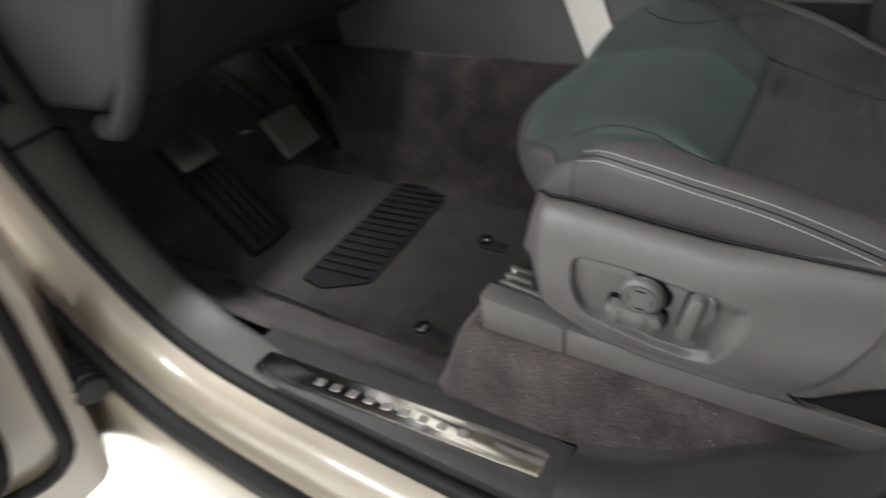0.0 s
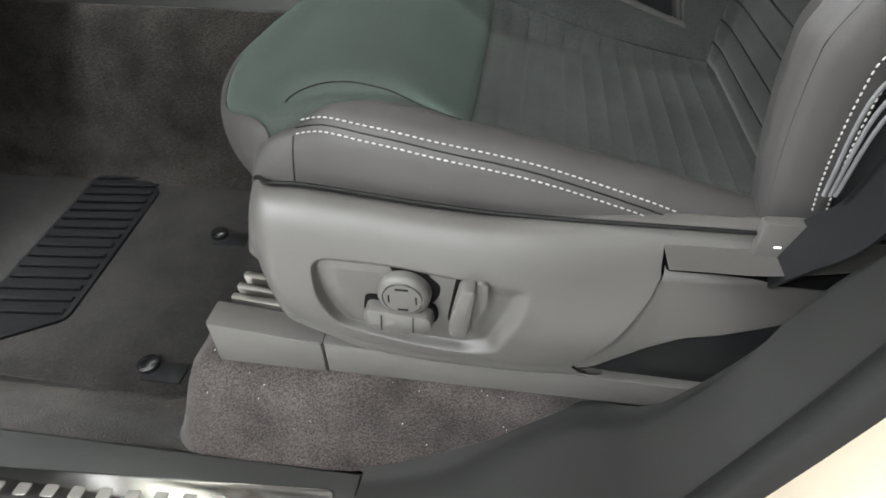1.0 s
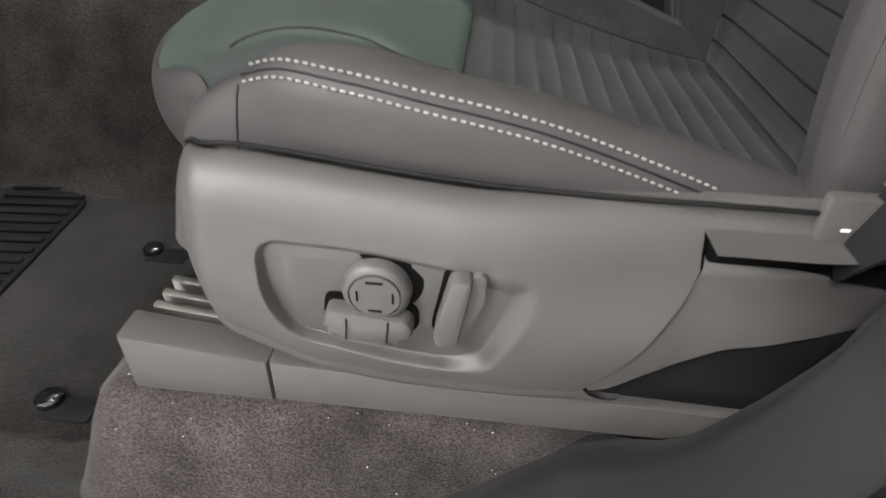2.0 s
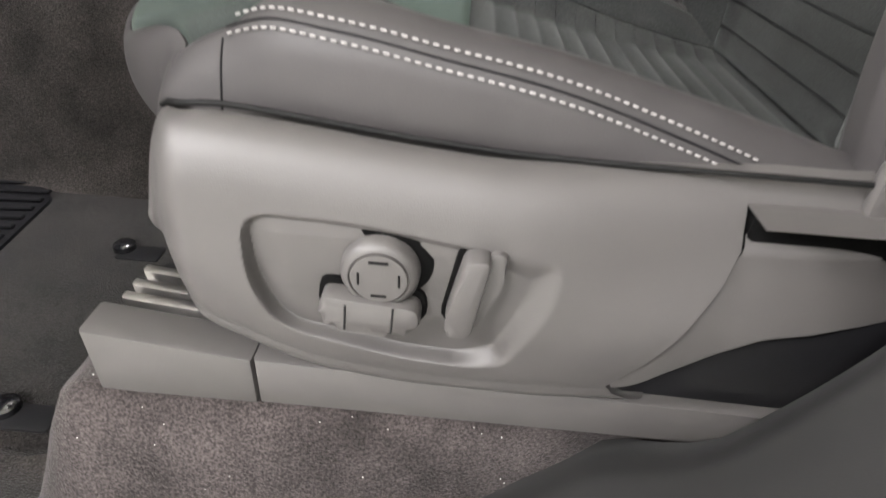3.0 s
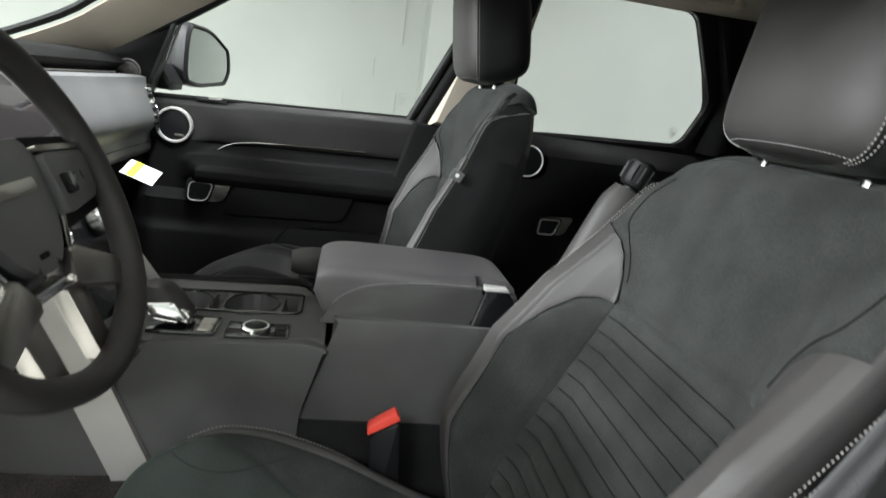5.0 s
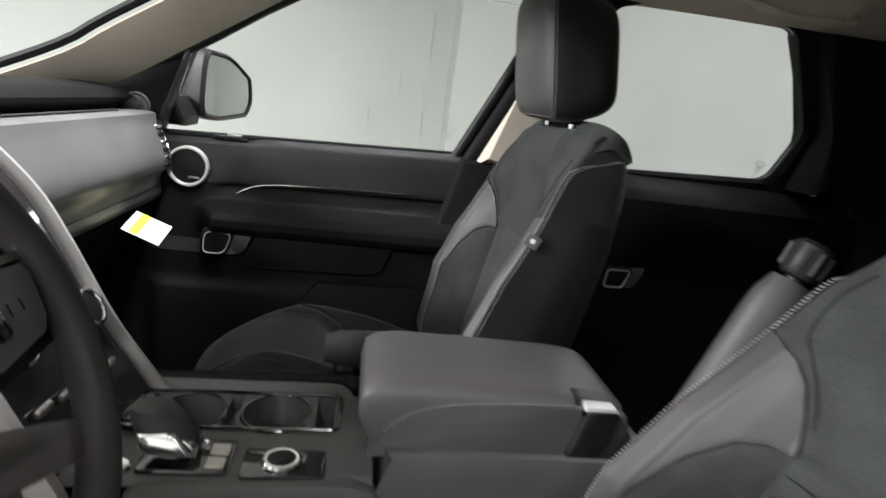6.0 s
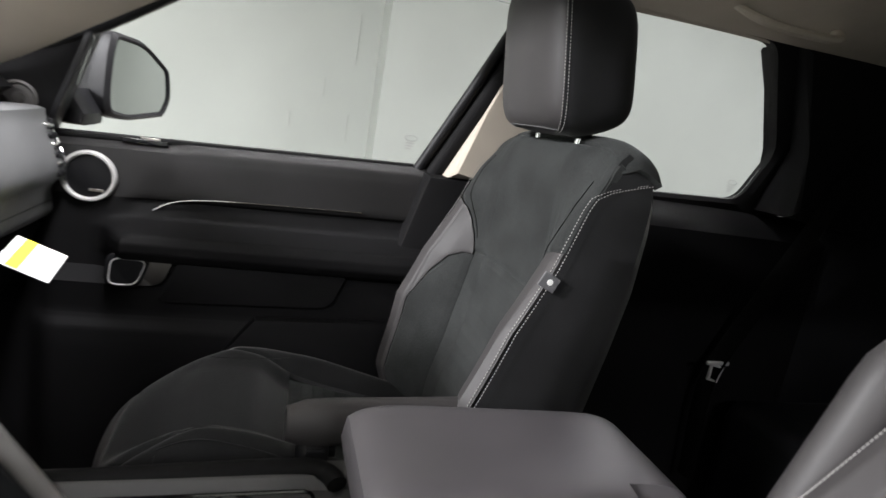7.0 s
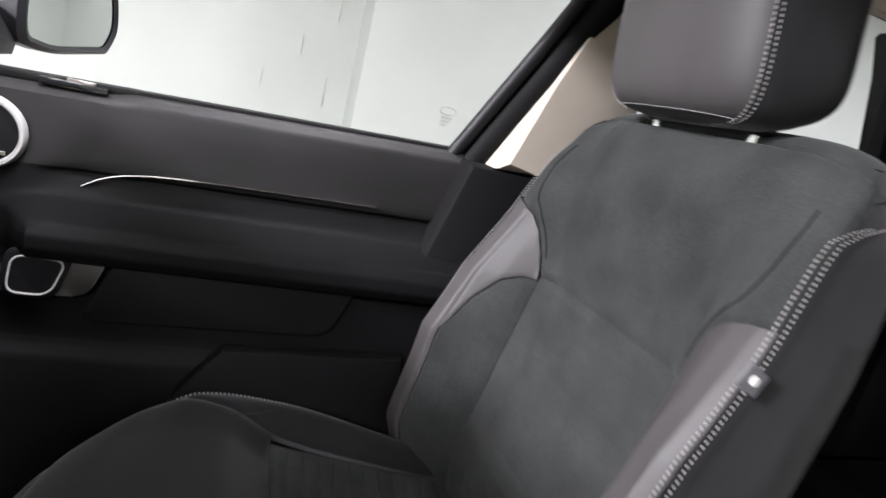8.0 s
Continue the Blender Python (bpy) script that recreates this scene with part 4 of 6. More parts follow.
part("speaker_ring", bm, SILVER, door, "silver speaker ring")
bm = bmesh.new()
lathe(bm, [(0.040, -0.006), (0.040, 0.001), (0.02, 0.003), (0.001, 0.003)], SPK, (0, -1, 0), 40)
part("speaker_mesh", bm, BLACK, door)
bm = bmesh.new()
block(bm, (SPK[0] + 0.002, SPK[1] - 0.0055, SPK[2] - 0.027), (SPK[0] + 0.026, SPK[1] - 0.0025, SPK[2] - 0.022), 0.0005, 1)
part("speaker_badge", bm, SATIN, door)
bm = bmesh.new()
tube(bm, curve([(-0.024, 0.748, 1.233), (0.0, 0.747, 1.248), (0.035, 0.746, 1.259), (0.10, 0.746, 1.266), (0.25, 0.747, 1.2715), (0.379, 0.748, 1.275)], 40), 0.0028, 8, flat=0.6)
part("chrome_strip", bm, CHROME, door, "thin chrome strip")
bm = bmesh.new()
prism(bm, rounded([(-0.078, 1.162), (0.034, 1.167), (0.010, 1.104), (-0.078, 1.100)], 0.016, 6), "y", 0.674, 0.690, 0.003)
handle = part("handle_plate", bm, SATIN, door, "satin metal handle surround")
bm = bmesh.new()
prism(bm, rounded([(-0.082, 1.163), (-0.006, 1.160), (-0.026, 1.098), (-0.086, 1.098)], 0.016, 6), "y", 0.669, 0.6755, 0.003)
part("handle_pocket", bm, BLACK, handle)
bm = bmesh.new()
o = rounded([(-0.074, 1.154), (-0.014, 1.153), (-0.031, 1.104), (-0.079, 1.103)], 0.016, 6)
tube(bm, [(a, 0.6675, b) for a, b in o], 0.0015, 8, up=(0, 1, 0), closed=True)
part("door_handle", bm, SILVER, handle, "chrome pull handle")
bm = bmesh.new()
prism(bm, rounded([(0.044, 1.168), (0.364, 1.176), (0.334, 1.094), (0.312, 1.082), (0.003, 1.072)], 0.014, 6), "y", 0.672, 0.692, 0.005)
part("pocket_flap", bm, DARKTRIM, door, "padded black panel")
bm = bmesh.new()
prism(bm, [(0.185, 1.057), (0.45, 1.066), (0.48, 0.80), (0.08, 0.80), (0.130, 0.985)], "y", 0.648, 0.680, 0.010)
part("map_pocket", bm, DARKTRIM, door)
bm = bmesh.new()
prism(bm, rounded([(-0.088, 0.7665), (-0.007, 0.7665), (-0.007, 0.783), (-0.088, 0.783)], 0.003, 3), "z", 1.356, 1.3655, 0.001)
plate = part("lock_plate", bm, GLOSS, door)
bm = bmesh.new()
block(bm, (-0.057, 0.770, 1.365), (-0.024, 0.779, 1.3695), 0.001, 1)
part("lock_switch", bm, SATIN, plate)
bm = bmesh.new()
prism(bm, [(-0.50, 0.774), (-0.50, 0.806), (0.52, 0.806), (0.52, 0.782)], "z", 1.366, 1.3785, 0.003)
for v in bm.verts:
    v.co.z += 0.040 * (v.co.x - 0.20)
part("window_ledge", bm, RUBBER, door, "black rubber window seal")

# door window: frame and pane lean inwards
lean = lambda z: 0.80 - 0.26 * (z - 1.38)
bm = bmesh.new()
prism(bm, [(-0.42, 1.345), (-0.204, 1.360), (-0.136, 1.556), (-0.30, 1.466), (-0.42, 1.41)], "y", 0.752, 0.80, 0.006)
sail = part("tweeter_panel", bm, DARKTRIM, door, "black triangular tweeter cover")
bm = bmesh.new()
lathe(bm, [(0.029, -0.002), (0.031, 0.004), (0.027, 0.007), (0.023, 0.003), (0.017, 0.004), (0.010, 0.003), (0.008, 0.006), (0.001, 0.007)], (-0.252, 0.752, 1.411), (0, -1, 0), 32)
part("tweeter", bm, PLASTIC, sail)
bm = bmesh.new()
prism(bm, [(-0.214, 1.362), (-0.203, 1.362), (-0.130, 1.562), (-0.142, 1.562)], "y", 0.745, 0.80, 0.003)
part("frame_post", bm, BLACK, door)
for k, (dx, mat, r) in enumerate(((0.0, BLACK, 0.013), (0.041, DARKTRIM, 0.027))):
    bm = bmesh.new()
    tube(bm, curve([(0.488 + dx, 0.785, 1.365), (0.531 + dx, 0.765, 1.46), (0.588 + dx, 0.732, 1.59), (0.652 + dx, 0.70, 1.74)], 20), r, 10, up=(0, 1, 0))
    part("window_frame", bm, mat, door)
bm = bmesh.new()
tube(bm, curve([(-0.40, 0.79, 1.405), (-0.30, 0.772, 1.462), (-0.12, 0.755, 1.565), (0.07, 0.74, 1.685), (0.25, 0.70, 1.76), (0.70, 0.685, 1.79)], 30), 0.014, 10, up=(0, 1, 0))
part("window_frame", bm, BLACK, door)


def pane(name, outline, yfun, parent, thick=0.004):
    bm = bmesh.new()
    a = [bm.verts.new((x, yfun(z), z)) for x, z in outline]
    b = [bm.verts.new((x, yfun(z) + thick, z)) for x, z in outline]
    bm.faces.new(a)
    bm.faces.new(b[::-1])
    for i in range(len(a)):
        bm.faces.new((a[i], a[(i + 1) % len(a)], b[(i + 1) % len(b)], b[i]))
    ob = part(name, bm, GLASS, parent, "clear window glass", smooth=False)
    ob.visible_shadow = False
    return ob


glass = pane("window_pane", [(-0.208, 1.35), (0.495, 1.37), (0.65, 1.74), (0.25, 1.75), (0.07, 1.68), (-0.13, 1.56)], lean, door)


def etched(x, z, yfun, parent):
    """A small maker's stamp on the glass, as plain shapes."""
    bm = bmesh.new()
    tube(bm, [(x + 0.014 * math.cos(a), yfun(z + 0.008) - 0.002, z + 0.008 + 0.006 * math.sin(a)) for a in np.linspace(0, 2 * np.pi, 20, endpoint=False)], 0.0007, 4, up=(0, 1, 0), closed=True)
    for k in range(3):
        block(bm, (x - 0.010, yfun(z) - 0.0025, z - 0.006 * k - 0.004), (x + 0.010 - 0.004 * k, yfun(z) - 0.002, z - 0.006 * k - 0.002), 0)
    part("glass_stamp", bm, GREYPRINT, parent, "small grey stamp")


etched(0.470, 1.437, lean, glass)

# door mirror
mirror = thing("door_mirror", "black door mirror with pale reflecting glass", "mirror", (-0.14, 1.0, 1.42))
MA, MB, MC = Vector((-0.150, 0.905, 1.0)), Vector((-0.066, 1.075, 1.0)), 0
mp = lambda u, z, d=0.0: (MA[0] + (MB[0] - MA[0]) * u - 0.90 * d, MA[1] + (MB[1] - MA[1]) * u + 0.44 * d, z)
MO = rounded([(-0.02, 1.40), (0.05, 1.555), (0.55, 1.548), (0.97, 1.50), (1.02, 1.44), (0.92, 1.402), (0.3, 1.388)], 0.16, 6)
shape = lambda k: [(0.5 + (u - 0.5) * k, 1.47 + (z - 1.47) * k) for u, z in MO]
bm = bmesh.new()
P = np.array([[mp(u, z, d) for u, z in shape(k)] for k, d in ((0.93, 0.0), (1.0, -0.004), (1.09, 0.004), (1.11, 0.03), (1.0, 0.07), (0.7, 0.10), (0.2, 0.112))])
vs = grid(bm, P, close_v=True)
bm.faces.new(vs[-1])
part("mirror_housing", bm, BLACK, mirror, "black housing")
bm = bmesh.new()
a = [bm.verts.new(mp(u, z, 0.002)) for u, z in shape(0.95)]
b = [bm.verts.new(mp(u, z, 0.006)) for u, z in shape(0.95)]
bm.faces.new(a)
bm.faces.new(b[::-1])
for i in range(len(a)):
    bm.faces.new((a[i], a[(i + 1) % len(a)], b[(i + 1) % len(a)], b[i]))
part("mirror_glass", bm, MIRROR, mirror, "mirror glass", smooth=False)
bm = bmesh.new()
prism(bm, [(-0.245, 1.372), (-0.165, 1.372), (-0.160, 1.395), (-0.190, 1.44), (-0.215, 1.42)], "y", 0.80, 0.93, 0.012)
part("mirror_arm", bm, BLACK, mirror)

# centre pillar and belt on the passenger's side
bm = bmesh.new()
prism(bm, [(0.545, 1.378), (0.605, 1.52), (0.705, 1.80), (0.82, 1.80), (0.74, 1.38), (0.62, 1.381)], "y", 0.702, 0.80, 0.012)
part("center_pillar", bm, BEIGE, car, "beige cloth covered centre pillar")
bm = bmesh.new()
prism(bm, [(0.38, 0.5), (0.43, 1.10), (0.505, 1.377), (0.74, 1.380), (0.78, 0.5)], "y", 0.705, 0.80, 0.012)
part("lower_pillar", bm, DARKTRIM, car, "black lower pillar trim")

# rear door on the passenger's side
rdoor = thing("rear_door", "closed black-trimmed rear door with a large window", "car door", (1.2, 0.82, 0.5))
bm = bmesh.new()
prism(bm, [(0.695, 0.5), (0.695, 1.335), (0.715, 1.352), (0.78, 1.388), (0.92, 1.388), (0.92, 0.5)], "x", 0.78, 1.58, 0.006)
part("door_panel", bm, DARKTRIM, rdoor)
WIN = rounded([(0.79, 1.385), (0.91, 1.397), (1.358, 1.417), (1.396, 1.548), (1.252, 1.783), (0.90, 1.790), (0.80, 1.768), (0.786, 1.66)], 0.035, 6)
rlean = lambda z: 0.80 - 0.30 * max(0, z - 1.40)
OUT = []
for x, z in WIN:
    d = Vector((x - 1.09, z - 1.59))
    k = min(0.40 / max(abs(d[0]), 1e-6), 0.26 / max(abs(d[1]), 1e-6))
    OUT.append((1.09 + d[0] * k, 1.59 + d[1] * k))
bm = bmesh.new()
rings = [[(x, rlean(z) + 0.02, z) for x, z in WIN], [(x, rlean(z) - 0.006, z) for x, z in WIN], [(x + (a - x) * 0.12, rlean(z) - 0.016, z + (b - z) * 0.12) for (x, z), (a, b) in zip(WIN, OUT)], [(a, rlean(b) - 0.016, b) for a, b in OUT], [(a, rlean(b) + 0.03, b) for a, b in OUT]]
grid(bm, np.array(rings), close_v=True)
part("window_frame", bm, DARKTRIM, rdoor, "black window frame")
rglass = pane("window_pane", WIN, lambda z: rlean(z) + 0.004, rdoor)
etched(1.320, 1.450, lambda z: rlean(z) + 0.004, rglass)
bm = bmesh.new()
prism(bm, rounded([(0.905, 1.155), (1.010, 1.164), (0.985, 1.108), (0.905, 1.104)], 0.010, 5), "y", 0.684, 0.698, 0.003)
hp = part("handle_plate", bm, SATIN, rdoor, "satin metal handle surround")
bm = bmesh.new()
prism(bm, rounded([(0.900, 1.158), (0.975, 1.158), (0.957, 1.102), (0.896, 1.102)], 0.010, 5), "y", 0.680, 0.685, 0.002)
part("handle_pocket", bm, BLACK, hp)
bm = bmesh.new()
tube(bm, [(a, 0.679, b) for a, b in rounded([(0.906, 1.152), (0.968, 1.153), (0.951, 1.108), (0.902, 1.107)], 0.010, 5)], 0.003, 8, up=(0, 1, 0), closed=True)
part("door_handle", bm, SILVER, hp, "chrome pull handle")
bm = bmesh.new()
lathe(bm, [(0.041, -0.002), (0.0415, 0.004), (0.0445, 0.006), (0.0465, 0.002)], (0.841, 0.697, 1.314), (0, -1, 0), 40)
part("speaker_ring", bm, SILVER, rdoor, "silver speaker ring")
bm = bmesh.new()
lathe(bm, [(0.042, 0.001), (0.0415, 0.0032), (0.02, 0.0045), (0.001, 0.005)], (0.841, 0.697, 1.314), (0, -1, 0), 40)
part("speaker_mesh", bm, BLACK, rdoor)
bm = bmesh.new()
block(bm, (1.56, 0.70, 0.5), (2.72, 0.84, 1.40), 0.03)
part("rear_quarter_trim", bm, BLACK, car)
bm = bmesh.new()
prism(bm, [(1.40, 1.40), (1.60, 1.38), (2.72, 1.38), (2.72, 1.88), (1.30, 1.79), (1.42, 1.56)], "y", 0.655, 0.80, 0.02)
part("rear_pillar_trim", bm, DARKTRIM, car)
bm = bmesh.new()
tube(bm, curve([(1.05, 0.60, 1.815), (1.07, 0.56, 1.79), (1.12, 0.545, 1.778), (1.24, 0.545, 1.778), (1.29, 0.56, 1.79), (1.31, 0.60, 1.815)], 30), 0.012, 10, flat=0.7)
grab = thing("grab_handle", "beige ceiling grab handle with silver inset", "handle", (1.18, 0.6, 1.8))
part("grip", bm, BEIGE, grab)
bm = bmesh.new()
block(bm, (1.14, 0.535, 1.775), (1.22, 0.552, 1.784), 0.003)
part("inset", bm, SATIN, grab)

# rear bench, dark
bench = thing("rear_bench", "black rear bench seat in deep shade", "car seat", (1.6, 0, 0.56))
bm = bmesh.new()
block(bm, (1.35, -0.68, 0.62), (1.85, 0.66, 0.93), 0.05, 4)
part("bench_cushion", bm, BLACK, bench)
bm = bmesh.new()
prism(bm, rounded([(1.78, 0.90), (1.98, 1.50), (2.10, 1.50), (1.98, 0.90)], 0.04, 5), "y", -0.66, 0.64, 0.04, 4)
part("bench_backrest", bm, BLACK, bench)
for y in (-0.42, 0.40):
    bm = bmesh.new()
    block(bm, (1.97, y - 0.13, 1.53), (2.08, y + 0.13, 1.70), 0.035, 4)
    part("headrest", bm, BLACK, bench)
rbelt = thing("rear_belt", "black rear seat belt with a bare metal tongue", "seat belt", (1.35, 0.72, 1.0))
bm = bmesh.new()
tube(bm, curve([(1.54, 0.62, 1.60), (1.45, 0.63, 1.38), (1.31, 0.642, 1.07), (1.275, 0.645, 0.95), (1.29, 0.645, 0.70)], 30), 0.022, 8, flat=0.07, up=(0.9, 0.3, 0))
part("webbing", bm, VOID, rbelt)
bm = bmesh.new()
tube(bm, [(1.266, 0.632, 1.020), (1.300, 0.632, 1.013), (1.288, 0.63, 0.977), (1.264, 0.63, 0.983)], 0.005, 6, up=(0, 1, 0), closed=True)
block(bm, (1.250, 0.628, 1.019), (1.316, 0.636, 1.029), 0.002, 1)
part("tongue", bm, SILVER, rbelt, "bare metal belt tongue")

# ---- console ----
console = thing("center_console", "black centre console with padded armrest, cup holders and gear selector", "car console", (0.3, 0.02, 0.56))
bm = bmesh.new()
prism(bm, [(0.329, 1.100), (0.66, 1.100), (0.68, 0.56), (0.286, 0.56), (0.286, 0.945), (0.330, 1.045)], "y", -0.104, 0.100, 0.008)
part("console_box", bm, CONSOLE, console, "black console box")
bm = bmesh.new()
block(bm, (0.288, -0.1075, 0.56), (0.676, -0.100, 0.925), 0.002)
part("console_carpet", bm, DARKSUEDE, console, "black carpet on the lower console")
bm = bmesh.new()
prism(bm, [(-0.55, 0.66), (-0.55, 0.92), (0.05, 1.0), (0.05, 1.035), (0.07, 1.046), (0.285, 1.058), (0.318, 1.052), (0.326, 1.043), (0.282, 0.942), (0.282, 0.66)], "y", -0.112, -0.085, 0.008)
part("console_side", bm, CONSOLE, console, "black padded console side")
bm = bmesh.new()
block(bm, (-0.95, -0.095, 0.56), (0.29, 0.14, 0.92), 0.01)
part("console_core", bm, PILLAR, console)
# deck with sunk cup holders
bm = bmesh.new()
HOLES = (((0.080, 0.042), 0.042), ((0.190, 0.042), 0.044))
deck = np.zeros((90, 70, 3))
for i, x in enumerate(np.linspace(-0.06, 0.318, 90)):
    for j, y in enumerate(np.linspace(-0.104, 0.130, 70)):
        z = 1.052 + 0.03 * (x - 0.1) - 0.008 * smooth(-0.088, -0.104, y)
        for (hx, hy), r in HOLES:
            d = math.hypot(x - hx, (y - hy) * 0.95)
            z -= 0.055 * (1 - smooth(r - 0.003, r + 0.002, d))
        z -= 0.03 * (smooth(0.243, 0.247, x) - smooth(0.263, 0.267, x)) * (smooth(0.004, 0.008, y) - smooth(0.082, 0.086, y))
        z -= 0.02 * (smooth(0.124, 0.127, x) - smooth(0.136, 0.139, x)) * (smooth(0.004, 0.008, y) - smooth(0.082, 0.086, y))
        z += 0.014 * smooth(0.097, 0.105, y)
        deck[i, j] = (x, y, z)
grid(bm, deck)
dk = part("console_deck", bm, CONSOLE, console, "black console deck with cup holders")
for (hx, hy), r in HOLES:
    bm = bmesh.new()
    tube(bm, [(hx + (r + 0.001) * math.cos(a), hy + (r + 0.001) / 0.95 * math.sin(a), 1.0535 + 0.03 * (hx + r * math.cos(a) - 0.1)) for a in np.linspace(0, 2 * np.pi, 40, endpoint=False)], 0.0013, 6, closed=True)
    part("cup_rim", bm, GLOSS, dk, "thin gloss black ring")
bm = bmesh.new()
o = rounded([(-0.02, 0.000), (0.274, 0.000), (0.274, 0.092), (-0.02, 0.092)], 0.014, 6)
tube(bm, [(a, b, 1.0545 + 0.03 * (a - 0.1)) for a, b in o], 0.0022, 6, closed=True)
part("tray_edge", bm, GLOSS, dk)
bm = bmesh.new()
tube(bm, curve([(-0.03, 0.118, 1.056), (0.1, 0.118, 1.064), (0.255, 0.118, 1.072), (0.288, 0.106, 1.073), (0.298, 0.085, 1.072)], 30), 0.012, 10, flat=0.8)
part("deck_rail", bm, DARKTRIM, dk)
# dial pad
bm = bmesh.new()
prism(bm, rounded([(0.168, -0.098), (0.262, -0.098), (0.262, -0.047), (0.168, -0.047)], 0.004, 3), "z", 1.052, 1.0595, 0.001)
dp = part("switch_pad", bm, GLOSS, console, "gloss black switch pad")
bm = bmesh.new()
lathe(bm, [(0.0225, 0.0), (0.0225, 0.006), (0.020, 0.0085), (0.0165, 0.0085), (0.016, 0.006)], (0.212, -0.074, 1.058), (0, 0, 1), 40)
part("terrain_dial", bm, CHROME, dp, "chrome ringed dial")
bm = bmesh.new()
lathe(bm, [(0.0165, 0.0), (0.0165, 0.007), (0.012, 0.009), (0.001, 0.009)], (0.212, -0.074, 1.058), (0, 0, 1), 32)
part("dial_top", bm, BLACK, dp)
for k in range(2):
    bm = bmesh.new()
    block(bm, (0.240, -0.094 + 0.022 * k, 1.059), (0.258, -0.076 + 0.022 * k, 1.0612), 0.001, 1)
    part("push_button", bm, BLACK, dp)
# gear selector
gear = thing("gear_selector", "black and chrome gear selector on the console", "gear lever", (0.09, -0.05, 1.05))
bm = bmesh.new()
prism(bm, rounded([(0.055, -0.085), (0.155, -0.085), (0.155, -0.02), (0.055, -0.02)], 0.006, 3), "z", 1.050, 1.057, 0.001)
part("gate", bm, GLOSS, gear)
for k in range(2):
    bm = bmesh.new()
    block(bm, (0.128, -0.080 + 0.026 * k, 1.0565), (0.150, -0.058 + 0.026 * k, 1.059), 0.001, 1)
    part("gear_mark", bm, SATIN, gear)
bm = bmesh.new()
tube(bm, [(0.088, -0.052, 1.05), (0.085, -0.052, 1.085)], 0.012, 12, up=(0, 1, 0))
part("stalk", bm, BLACK, gear)
bm = bmesh.new()
P = np.array([[(x + 0.86 * r1 * math.cos(a), -0.052 + 0.9 * r2 * math.sin(a), 1.064 + 0.86 * (z - 1.072)) for a in np.linspace(0, 2 * np.pi, 24, endpoint=False)] for x, z, r1, r2 in ((0.092, 1.072, 0.020, 0.014), (0.088, 1.080, 0.034, 0.022), (0.080, 1.098, 0.040, 0.027), (0.072, 1.118, 0.036, 0.027), (0.066, 1.134, 0.026, 0.022), (0.064, 1.140, 0.010, 0.010))])
vs = grid(bm, P, close_v=True)
bm.faces.new(vs[0])
bm.faces.new(vs[-1])
gk = part("knob", bm, LEATHER, gear, "black leather selector knob")
bm = bmesh.new()
prism(bm, rounded([(0.054, 1.095), (0.094, 1.098), (0.114, 1.072), (0.104, 1.067), (0.062, 1.072)], 0.006, 4), "y", -0.0795, -0.068, 0.003)
part("knob_side", bm, CHROME, gk, "chrome side of the knob")
bm = bmesh.new()
prism(bm, rounded([(0.102, 1.088), (0.114, 1.079), (0.118, 1.063), (0.106, 1.063)], 0.003, 3), "y", -0.072, -0.034, 0.002)
part("park_button", bm, CHROME, gk)
# start button and key
bm = bmesh.new()
lathe(bm, [(0.016, 0), (0.016, 0.006), (0.013, 0.008), (0.001, 0.007)], (0.034, -0.082, 1.046), (0, 0, 1), 28)
part("start_button", bm, CHROME, console, "chrome ringed start button")
bm = bmesh.new()
prism(bm, rounded([(-0.012, 0.03), (0.014, 0.026), (0.020, 0.095), (-0.002, 0.098)], 0.008, 5), "z", 1.052, 1.068, 0.003)
key = thing("car_key", "black key fob with chrome edge on the console", "key", (0.0, 0.06, 1.05))
part("fob", bm, GLOSS, key)
bm = bmesh.new()
tube(bm, [(a, b, 1.062) for a, b in rounded([(-0.012, 0.03), (0.014, 0.026), (0.020, 0.095), (-0.002, 0.098)], 0.008, 5)], 0.0028, 6, closed=True)
part("fob_edge", bm, CHROME, key)

# armrest lid
bm = bmesh.new()
n1, n2 = 44, 64
P = np.zeros((n1, n2, 3))
e = lambda c, k: math.copysign(abs(c) ** k, c)
for i, t in enumerate(np.linspace(0, 1, n1)):
    end = (1 - abs(2 * t - 1) ** 7) ** 0.5
    for j, ang in enumerate(np.linspace(0, 2 * np.pi, n2, endpoint=False)):
        y = -0.004 + 0.088 * e(math.cos(ang), 0.22) * (0.94 + 0.06 * end)
        top = math.sin(ang) > 0
        z = 1.135 + (0.045 * end ** 0.7 if top else 0.038) * e(math.sin(ang), 0.42 if top else 0.2)
        front = 0.022 * (1 - smooth(1.095, 1.15, z)) * (1 - t) ** 4
        x, z = 0.290 + 0.332 * t + front, z - 0.006 * t * top
        z -= max(0, z - 1.152) * smooth(0.546, 0.553, x) * smooth(-0.068, -0.074, y)
        P[i, j] = (x, y, z)
vs = grid(bm, P, close_v=True)
bm.faces.new(vs[0])
bm.faces.new(vs[-1][::-1])
lid = part("armrest_lid", bm, LIDGREY, console, "padded grey-black leather armrest lid")
EDGE = curve([(0.308, 1.092), (0.331, 1.124), (0.361, 1.144), (0.399, 1.154), (0.465, 1.160), (0.556, 1.162)], 40)
bm = bmesh.new()
prism(bm, [tuple(p) for p in EDGE] + [(0.541, 1.098), (0.309, 1.086)], "y", -0.0940, -0.070, 0.0015)
part("lid_side", bm, CONSOLE, lid, "black side of the lid")
row = [(x, -0.0935, z + 0.0035) for x, z in EDGE[4:]]
part("stitching", stitches(row, pitch=0.005, length=0.0036, radius=0.0005, up=(0, -1, 0)), GREYPRINT, lid)
bm = bmesh.new()
